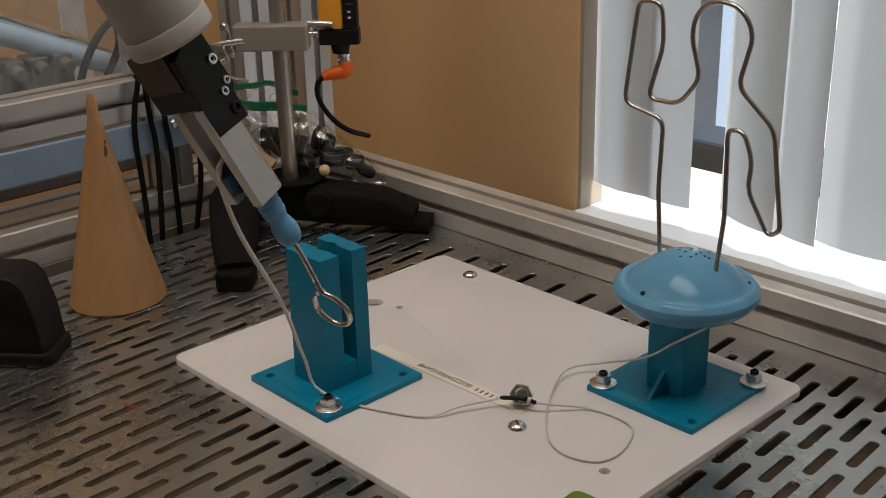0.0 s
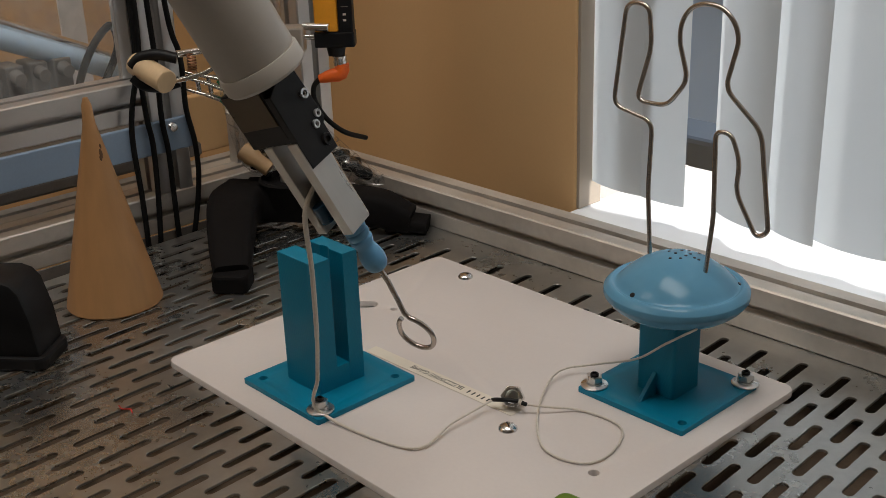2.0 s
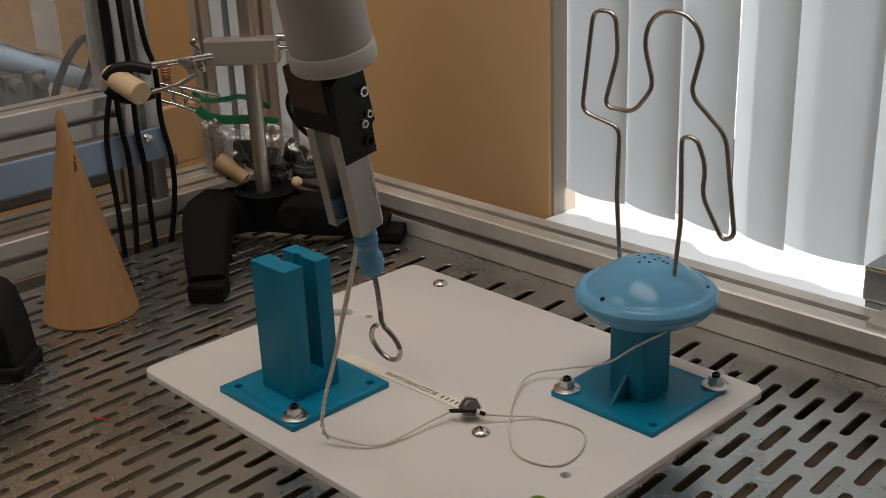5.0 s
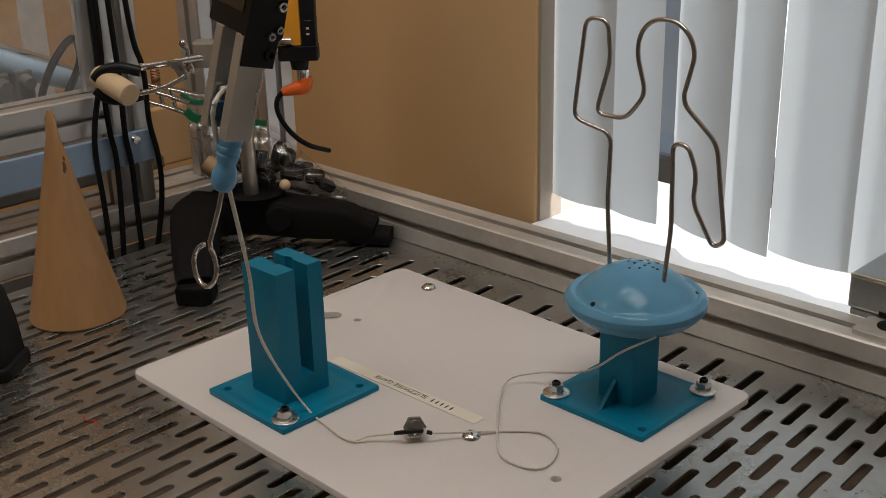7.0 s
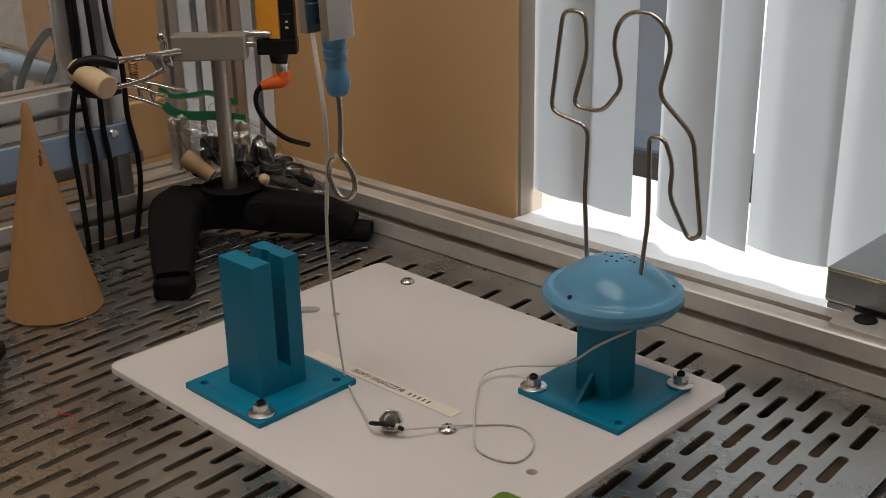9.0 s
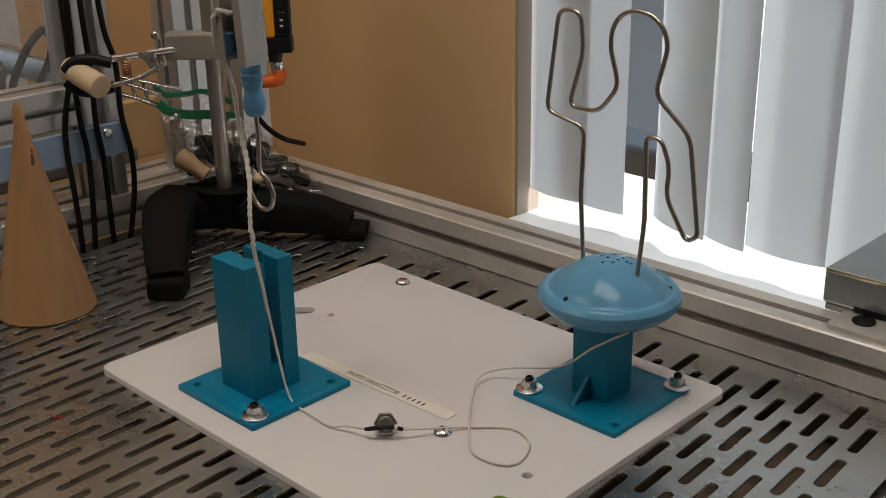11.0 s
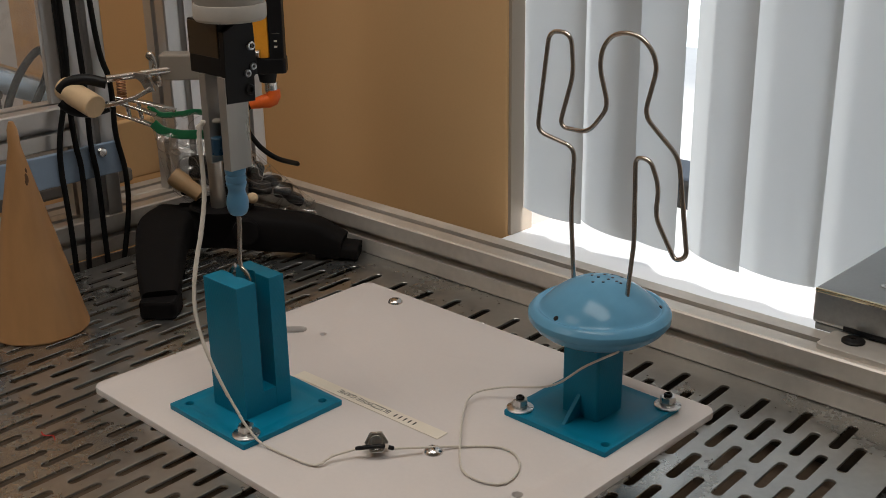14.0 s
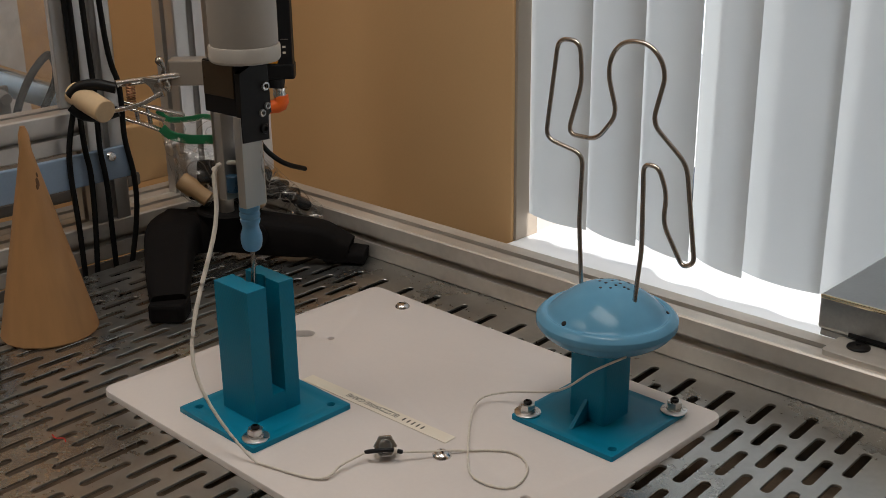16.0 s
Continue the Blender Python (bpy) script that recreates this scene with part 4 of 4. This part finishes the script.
def machine_behind():
    """What shows dimly through the guard: a pale tube, valve blocks, hoses and paper."""
    tagged(part("pale_tube", rod((-0.50, -0.25, 0.325), (-0.50, 0.215, 0.118), 0.0115, seg=28), PALETUBE), "pale blue plastic tube inside the machine", "tube")
    tagged(part("steel_tube", rod((-0.51, -0.25, 0.350), (-0.51, 0.200, 0.138), 0.006, seg=20), CHROME), "bright steel tube inside the machine", "tube")
    for k in range(9):
        v = thing("valve_block", "grey valve block inside the machine", "valve", "valves in the machine")
        y = -0.10 + 0.026 * k
        part("body", box(-0.52, -0.485, y, y + 0.020, 0.118, 0.158, 0.002), FARGREY, v)
        part("cap", rod((-0.486, y + 0.010, 0.148), (-0.472, y + 0.010, 0.146), 0.0075, 0.0065), FARGREY, v)
        part("terminal", box(-0.487, -0.470, y + 0.003, y + 0.018, 0.112, 0.128, 0.0015), BLACK, v)
        part("pin", rod((-0.4705, y + 0.010, 0.122), (-0.466, y + 0.010, 0.122), 0.002, seg=8), CHROME, v)
    tagged(part("hose", tube(spline([(-0.47, 0.120, 0.110), (-0.47, 0.130, 0.140), (-0.47, 0.149, 0.170), (-0.475, 0.173, 0.185), (-0.48, 0.180, 0.160), (-0.48, 0.160, 0.125)], 8), 0.0042, 10), RUBBER), "black hose loop inside the machine", "hose")
    tagged(part("paper_note", box(-0.602, -0.600, 0.175, 0.205, 0.0502, 0.230, 0.0), WHITEPAINT), "white paper sheet standing inside the machine", "paper")
    tagged(part("machine_bed", box(-0.75, -0.43, -0.70, 0.24, 0.035, 0.050, 0.003), FARGREY), "dark bed of the machine", "machine bed", kind="structure")
    board_ = thing("circuit_board", "small circuit board with a red part, lying behind the rail", "circuit board")
    part("plate", box(-0.475, -0.435, -0.02, 0.06, 0.0505, 0.053, 0.0), GREEN, board_)
    part("red_part", box(-0.442, -0.432, 0.03, 0.055, 0.0535, 0.059, 0.002), RED, board_)
    tagged(part("dark_panel", box(-0.452, -0.440, 0.178, 0.30, 0.034, 0.10, 0.002), WALL), "brown panel behind the rail", "panel", kind="structure")
    # outdoors, seen between the vanes
    tagged(part("outdoor_ledge", box(-1.6, 2.0, 1.30, 1.42, -0.262, -0.195, 0.01), OUTDARK), "dark low ledge outside the window", "ledge")
    tagged(part("outdoor_wall", box(-3.2, -1.23, 2.5, 2.6, -0.95, 3.0, 0.0), BLUEWALL), "shaded blue-grey wall outside the window", "wall", kind="structure")


machine_behind()


# ---- the robot's wrist and the wand ----
def turned(x, y, z, a, b, c):
    """A pose from a place and a turn, given as an axis times degrees."""
    r = Vector((radians(a), radians(b), radians(c)))
    return Matrix.Translation((x, y, z)) @ (Matrix.Rotation(r.length, 4, r.normalized()) if r.length > 1e-6 else Matrix())


TOOL = [
    (0, turned(0.1327, -0.0465, 0.1589, 22.9, -12.2, 10.2)),
    (0.5, turned(0.1224, -0.0445, 0.1531, 22.0, -16.2, 10.6)),
    (1, turned(0.1452, -0.0363, 0.1522, 23.7, -12.3, 13.4)),
    (1.5, turned(0.1522, -0.0167, 0.1450, 23.3, -13.5, 12.0)),
    (2, turned(0.1653, 0.0006, 0.1393, 22.9, -13.7, 11.6)),
    (2.5, turned(0.1718, 0.0236, 0.1303, 22.1, -14.6, 8.9)),
    (3, turned(0.1871, 0.0379, 0.1262, 22.4, -14.4, 6.3)),
    (3.5, turned(0.1994, 0.0566, 0.1191, 21.7, -14.8, 5.1)),
    (4, turned(0.2335, 0.0523, 0.1258, 24.6, -11.0, 0.7)),
    (6.5, turned(0.0770, -0.0516, 0.1728, -12.1, 13.2, 5.7)),
    (7, turned(0.0983, -0.0357, 0.1904, -10.1, 10.5, -0.6)),
    (7.5, turned(0.1200, -0.0185, 0.2058, -6.4, 7.8, 3.0)),
    (8, turned(0.1286, 0.0081, 0.2184, -1.8, 3.1, 3.7)),
    (8.5, turned(0.1484, 0.0263, 0.2344, 1.1, 0.7, 4.4)),
    (9, turned(0.1533, 0.0333, 0.2396, 2.2, -0.1, -1.7)),
    (11.5, turned(0.0510, 0.0447, 0.2038, 1.5, -1.0, 1.9)),
    (12, turned(0.0520, 0.0382, 0.1988, 2.0, -0.6, 1.7)),
    (12.5, turned(0.0416, 0.0448, 0.1813, 0.5, 0.7, -0.5)),
    (13, turned(0.0385, 0.0481, 0.1674, 1.0, 1.6, 1.8)),
    (13.5, turned(0.0393, 0.0466, 0.1541, 0.8, 1.0, 2.5)),
    (14, turned(0.0404, 0.0463, 0.1493, 0.1, 0.6, 2.6)),
    (14.5, turned(0.0407, 0.0463, 0.1437, -0.1, 0.0, 1.1)),
    (15, turned(0.0400, 0.0461, 0.1377, 0.1, 0.2, 3.4)),
    (15.5, turned(0.0408, 0.0462, 0.1322, 0.2, -0.0, 3.5)),
    (16, turned(0.0414, 0.0464, 0.1266, 0.2, 0.3, 4.4)),
]


def robot_wrist():
    ob = thing("robot_arm", "grey robot wrist with a black two-finger gripper", "robot arm")
    c = Matrix.Translation((0.003, 0.003, 0))
    part("wrist", lathe([(0, 0.1452), (0.0222, 0.1452), (0.0228, 0.1470), (0.0232, 0.24), (0.0255, 0.30), (0.032, 0.40), (0.034, 0.70), (0, 0.70)], 48, m=c), GREY, ob)
    part("collar", lathe([(0, 0.1345), (0.0228, 0.1345), (0.0240, 0.1362), (0.0240, 0.1440), (0.0234, 0.1452), (0, 0.1451)], 48, m=c), GREY, ob, "grey flange collar")
    body = part("gripper_body", box(-0.0245, 0.0090, -0.0120, 0.0130, 0.0985, 0.1345, 0.0010), BLACKPART, ob, "black gripper body")
    # thin bronze-tinted panel paints a warm reflection on the black body
    part("reflection_patch", box(-0.0235, 0.0075, -0.0126, -0.01205, 0.1110, 0.1335, 0.0004), BRONZESHEEN, body)
    outline = [(-0.0125, 0.1285), (-0.0020, 0.1330), (0.0125, 0.1345), (0.0140, 0.0985), (0.0102, 0.0968), (0.0108, 0.0800), (-0.0130, 0.0815), (-0.0130, 0.0930)]
    side = part("side_plate", prism([(x, y) for x, y in outline], 0.0, 0.0048, 0.0006, m=Matrix(((0, 0, 1, 0.0092), (1, 0, 0, 0), (0, 1, 0, 0), (0, 0, 0, 1)))), BLACKPART, ob, "black side plate with socket screws")
    for y, z, r in ((0.0090, 0.1172, 0.0032), (0.0098, 0.1035, 0.0024), (0.0050, 0.0995, 0.0026), (0.0060, 0.0885, 0.0036)):
        screw = part("socket_screw", lathe([(0.0010, 0.0002), (r * 0.5, 0.0002), (r * 0.55, 0.0016), (r * 0.9, 0.0016), (r, 0.0010), (r, 0)], 18, m=pose(0.0141, y, z, 0, 90, 0)), ZINC if r < 0.0035 else BLACKPART, side)
    near = part("finger", prism([(-0.0138, 0.0), (0.0040, 0.0), (0.0072, 0.0028), (0.0072, 0.0074), (-0.0138, 0.0074)], 0.0355, 0.0990, 0.0003, m=Matrix(((0, -1, 0, 0.0134), (1, 0, 0, 0), (0, 0, 1, 0), (0, 0, 0, 1)))), FINGER, ob, "milled aluminium gripper finger")
    part("finger", box(-0.0140, -0.0068, -0.0138, 0.0072, 0.0375, 0.0990, 0.0006), FINGER, ob, "milled aluminium gripper finger")
    return ob


def wand():
    ob = thing("buzz_wand", "blue-handled wand with a steel rod and open ring", "wand")
    profile = [(0, -0.0010), (0.0045, -0.0008), (0.0066, 0.0016), (0.0076, 0.0060), (0.0074, 0.0110), (0.0060, 0.0155), (0.0060, 0.0180), (0.0070, 0.0210), (0.0072, 0.0225), (0.0066, 0.0236), (0.0072, 0.0250), (0.0072, 0.0272), (0.0065, 0.0282), (0.0072, 0.0296), (0.0072, 0.0325), (0.0065, 0.0335), (0.0068, 0.0350), (0.0068, 0.0450), (0, 0.0450)]
    fine = [(max(p.x, 0), p.y) for p in spline([(r, z, 0) for r, z in profile], 3)]
    fine[0], fine[-1] = (0, fine[0][1]), (0, fine[-1][1])
    part("handle", lathe(fine, 28), HANDLE, ob, "ribbed blue plastic handle")
    part("handle_top", lathe([(0, 0.045), (0.0058, 0.045), (0.0062, 0.047), (0.0058, 0.068), (0, 0.069)], 24), DARKBLUE, ob, "dark blue plug in the handle")
    part("handle_clip", rod((-0.0035, -0.0105, 0.044), (-0.0035, -0.0105, 0.056), 0.0042), DARKBLUE, ob)
    cx, cz, r = -0.0036, -0.0535, 0.0140
    turns = [radians(86 - 338 * i / 40) for i in range(41)]
    line = [Vector((0, 0, 0.004)), Vector((0, 0, -0.012)), Vector((-0.0015, 0, -0.026)), Vector((-0.0030, 0, -0.0365))]
    across, up = Vector((0.996, 0.087, 0)), Vector((0.008, -0.087, 0.996))
    line += [Vector((cx, 0, cz)) + across * (r * (0.80 - 0.12 * max(math.sin(a), 0)) * math.cos(a)) + up * (r * math.sin(a)) for a in turns[2:]]
    part("ring_rod", tube(line, 0.00165, 12), STEEL, ob, "steel rod bent into an open ring")
    return ob


ARM, WAND = robot_wrist(), wand()


# ---- the nut that weighs the cable down ----
def cable_nut():
    ob = thing("cable_nut", "hex nut standing on edge, taped to the white cable", "nut")
    m = pose(0, 0, 0.0083, 62, 0, 8)
    bm = bmesh.new()
    nut = plate(hexagon(0.0082, 0), [ring_of(0, 0, 0.0044, 20)], -0.0040, 0.0040, 0.0008)
    bmesh.ops.transform(nut, matrix=m, verts=nut.verts)
    part("nut", nut, CHROME, ob)
    part("thread", lathe([(0.0046, 0.0030), (0.0034, 0.0016), (0.0034, -0.0016), (0, -0.0020)], 20, m=m), ZINC, ob, "shaded threaded bore")
    part("tape", tube(spline([(-0.0130, -0.0066, 0.0070), (-0.0070, -0.0085, 0.0090), (0.0010, -0.0088, 0.0102), (0.0066, -0.0072, 0.0096)], 5), [0.0013, 0.0014] + [0.0016] * 14, 10), BLACK, ob, "black tape sleeve")
    part("tape", rod((0.0066, -0.0072, 0.0096), (0.0086, -0.0068, 0.0088), 0.0020), WHITECABLE, ob, "white sleeve")
    part("tape", rod((0.0086, -0.0068, 0.0088), (0.0125, -0.0060, 0.0074), 0.0015), BLACK, ob, "black tape sleeve")
    bm.free()
    return ob


NUT = cable_nut()
NUT_PLACES = [(0, pose(0.1690, 0.1110, 0, 0, 0, 24)), (4.4, pose(0.1690, 0.1110, 0, 0, 0, 24)), (6.2, pose(0.1595, 0.0600, 0, 0, 0, 40)), (7.8, pose(0.1595, 0.0600, 0, 0, 0, 40)), (8.6, pose(0.1595, 0.0600, 0, 0, 0, 20)), (9.3, pose(0.1595, 0.0600, 0, 0, 0, 20)), (11.2, pose(0.1595, 0.0600, 0, 0, 0, 40)), (16, pose(0.1595, 0.0600, 0, 0, 0, 40))]

# ---- the white cable, in short rigid pieces ----
# seconds, points in the air, where it comes down (x, y), and a point on the board (x, y)
CABLE_OUT = [
    (0, (0.1196, -0.0745, 0.2172), (0.1186, -0.0826, 0.2051), (0.0895, -0.0542, 0.1543), (0.0677, -0.0129, 0.0869), (0.0580, 0.0080, 0.0369), (0.0650, 0.0190), (0.1300, 0.0483)),
    (0.5, (0.1043, -0.0733, 0.2098), (0.1046, -0.0804, 0.1975), (0.0818, -0.0543, 0.1475), (0.0638, -0.0189, 0.0818), (0.0540, 0.0034, 0.0370), (0.0660, 0.0190), (0.1334, 0.0456)),
    (1, (0.1327, -0.0667, 0.2094), (0.1326, -0.0745, 0.1965), (0.1065, -0.0505, 0.1485), (0.0798, -0.0195, 0.0905), (0.0640, -0.0015, 0.0453), (0.0698, 0.0139), (0.1448, 0.0344)),
    (2, (0.1504, -0.0289, 0.1969), (0.1500, -0.0390, 0.1803), (0.1293, -0.0227, 0.1342), (0.1058, -0.0063, 0.0746), (0.0892, 0.0034, 0.0357), (0.0839, 0.0067), (0.1594, 0.0226)),
    (3, (0.1685, 0.0087, 0.1828), (0.1672, -0.0035, 0.1637), (0.1473, 0.0089, 0.1249), (0.1232, 0.0175, 0.0708), (0.1058, 0.0227, 0.0373), (0.0989, 0.0173), (0.1557, 0.0010)),
    (3.5, (0.156, 0.034, 0.145), (0.136, 0.033, 0.073), (0.126, 0.006), (0.166, 0.027)),
    (4, (0.185, 0.034, 0.141), (0.153, 0.025, 0.064), (0.136, 0.008), (0.166, 0.026)),
]
CABLE_BACK = [
    (6.5, (0.0892, -0.0441, 0.2363), (0.0875, -0.0551, 0.2192), (0.0750, -0.0405, 0.1667), (0.0644, -0.0225, 0.0997), (0.0679, -0.0118, 0.0443), (0.0895, 0.0150), (0.1273, 0.0159)),
    (7, (0.1060, -0.0327, 0.2526), (0.1050, -0.0416, 0.2382), (0.0867, -0.0239, 0.1903), (0.0724, -0.0044, 0.1198), (0.0682, 0.0036, 0.0659), (0.0821, 0.0287), (0.1282, 0.0244)),
    (7.5, (0.1271, -0.0166, 0.2695), (0.1252, -0.0287, 0.2509), (0.1080, -0.0079, 0.1952), (0.0891, 0.0102, 0.1170), (0.0788, 0.0196, 0.0695), (0.1003, 0.0384), (0.1314, 0.0351)),
    (8.5, (0.1465, 0.0178, 0.2961), (0.1471, 0.0109, 0.2826), (0.1269, 0.0352, 0.2175), (0.1015, 0.0537, 0.1272), (0.0925, 0.0607, 0.0590), (0.0940, 0.0707), (0.1267, 0.0623)),
    (9, (0.0824, 0.0730, 0.2836), (0.0889, 0.0684, 0.2631), (0.1110, 0.0570, 0.2020), (0.0722, 0.0844, 0.1050), (0.0781, 0.0883), (0.1133, 0.0696)),
]
CABLE_DOWN = [
    (11.5, (0.040, 0.038, 0.180), (0.069, 0.014, 0.1170), (0.082, 0.032), (0.123, 0.032)),
    (12.5, (0.034, 0.029, 0.170), (0.061, 0.005, 0.0970), (0.089, 0.029), (0.126, 0.028)),
    (14.5, (0.033, 0.023, 0.155), (0.044, -0.002, 0.082), (0.088, 0.004), (0.143, 0.014)),
    (16, (0.037, 0.020, 0.149), (0.055, -0.019, 0.066), (0.102, -0.007), (0.149, 0.008)),
]
LOOP_WIDE = [(0.210, 0.139, 0.0015), (0.243, 0.139, 0.0015), (0.258, 0.109, 0.0015), (0.252, 0.087, 0.0015), (0.222, 0.084, 0.0015), (0.185, 0.120, 0.0015), (0.164, 0.163, 0.0055), (0.180, 0.186, 0.009), (0.217, 0.187, 0.026), (0.246, 0.180, 0.050), (0.2712, 0.1786, 0.0700)]
LOOP_TIGHT = [(0.197, 0.103, 0.0015), (0.221, 0.122, 0.0015), (0.243, 0.112, 0.0015), (0.250, 0.087, 0.0015), (0.228, 0.079, 0.0015), (0.206, 0.093, 0.0015), (0.160, 0.150, 0.0055), (0.168, 0.175, 0.009), (0.213, 0.180, 0.024), (0.244, 0.179, 0.050), (0.2712, 0.1786, 0.0700)]


def even(points, n):
    """n + 1 places at even steps along a line."""
    P = [Vector(p) for p in points]
    d = [0.0]
    for a, b in zip(P, P[1:]):
        d.append(d[-1] + (b - a).length)
    out, k = [], 0
    for i in range(n + 1):
        s = d[-1] * i / n
        while k < len(P) - 2 and d[k + 1] < s:
            k += 1
        f = (s - d[k]) / max(d[k + 1] - d[k], 1e-9)
        out.append(P[k].lerp(P[k + 1], min(max(f, 0), 1)))
    return out, d[-1]


def at_time(rows, t):
    """A pose among keyed rows, straight between them."""
    for (t0, a), (t1, b) in zip(rows, rows[1:]):
        if t <= t1:
            f = (t - t0) / (t1 - t0)
            return a.lerp(b, min(max(f, 0), 1))
    return rows[-1][1]


def cable_lines():
    """The cable's two runs at each key time: wand to nut, nut to dome."""
    runs = []
    for t, *air, land, lie in CABLE_OUT + CABLE_BACK + CABLE_DOWN:
        tool, nut = at_time(TOOL, t), at_time(NUT_PLACES, t)
        out = [tool @ Vector(p) for p in ((-0.001, -0.004, 0.0640), (-0.0085, -0.0115, 0.0640), (-0.0140, -0.0170, 0.0570))[:1 if len(air) > 2 else 3]]
        end = nut @ Vector((-0.0125, -0.0066, 0.0069))
        plate_z = 0.0058 if -0.003 < land[0] < 0.093 and -0.003 < land[1] < 0.093 else 0.0016
        lead = Vector((lie[0], lie[1], 0.0016)).lerp(end, 0.5) + Vector((0, 0, 0.0005))
        first = spline(out + [Vector(p) for p in air] + [Vector((land[0], land[1], plate_z)), Vector((lie[0], lie[1], 0.0016)), lead, end], 8)
        for p in first:
            p.z = max(p.z, 0.0014)
        start = nut @ Vector((0.0120, -0.0060, 0.0074))
        second = spline([start, start.lerp(Vector((LOOP_WIDE if t < 5 else LOOP_TIGHT)[0]), 0.4)] + (LOOP_WIDE if t < 5 else LOOP_TIGHT), 8)
        runs.append((t, first, second))
    return runs


def cable_rows():
    """Pieces of the cable and the rows along which each one moves."""
    runs = cable_lines()
    ob = thing("white_cable", "thin white cable from the wand across the board to the dome", "cable")
    keyed = []
    for which, n in ((1, 72), (2, 64)):
        longest = max(even(run[which], n)[1] for run in runs) / n
        meshes = []
        for r in (0.0016, 0.0014, 0.0012, 0.001, 0.00085):
            bm = lathe([(0, -r), (r * 0.7, -r * 0.7), (r, 0), (r, longest), (r * 0.7, longest + r * 0.7), (0, longest + r)], 8)
            meshes.append(bpy.data.meshes.new("cable_piece"))
            bm.to_mesh(meshes[-1])
            bm.free()
            meshes[-1].materials.append(WHITECABLE)
        lines = [(run[0], even(run[which], n)[0]) for run in runs]
        for i in range(n):
            piece = new("cable_piece", meshes[min(max(int((i / n - 0.45) * 12) + 1, 0), 4) if which == 1 else 4])
            piece.parent = ob
            rows = [(t, along(P[i], P[i + 1])) for t, P in lines]
            last = len(CABLE_OUT)
            rows.insert(last, (4.4, rows[last - 1][1]))
            rows.insert(last + 1, (6.2, rows[last + 1][1]))
            keyed.append((piece, rows))
    return keyed


CABLE_ROWS = cable_rows()


# ---- swaying vanes ----
def vane_rows(k):
    """Each swinging vane: where it hangs, its reach, its angle and twist, and the second at which it is farthest out."""
    x, reach, angle, twist, late = {0: (-0.1015, 0, -3, 0, 0), 1: (-0.0417, 0.0156, -10, -4, 0.8), 2: (0.0360, 0.0215, -16, -5, 0.1), 3: (0.1060, 0.003, -21, 2, 1.3),
                                    4: (0.1775, 0.0005, -3, 0.5, 0)}.get(k, (0.1775 + VANE_STEP * (k - 4), 0, -3, 0.5, 0))
    rows = []
    for i in range(65):
        t = i * 0.25
        sway = math.cos(2 * math.pi * (t - late) / 2.2)
        rows.append((t, pose(x + reach * sway, VANE_Y, 0, 0, 0, angle + twist * sway)))
    return rows


def motions():
    walk(ARM, TOOL)
    walk(WAND, TOOL)
    walk(NUT, NUT_PLACES)
    for piece, rows in CABLE_ROWS:
        walk(piece, rows)
    for k, vane in enumerate(VANES):
        walk(vane, vane_rows(k))


motions()
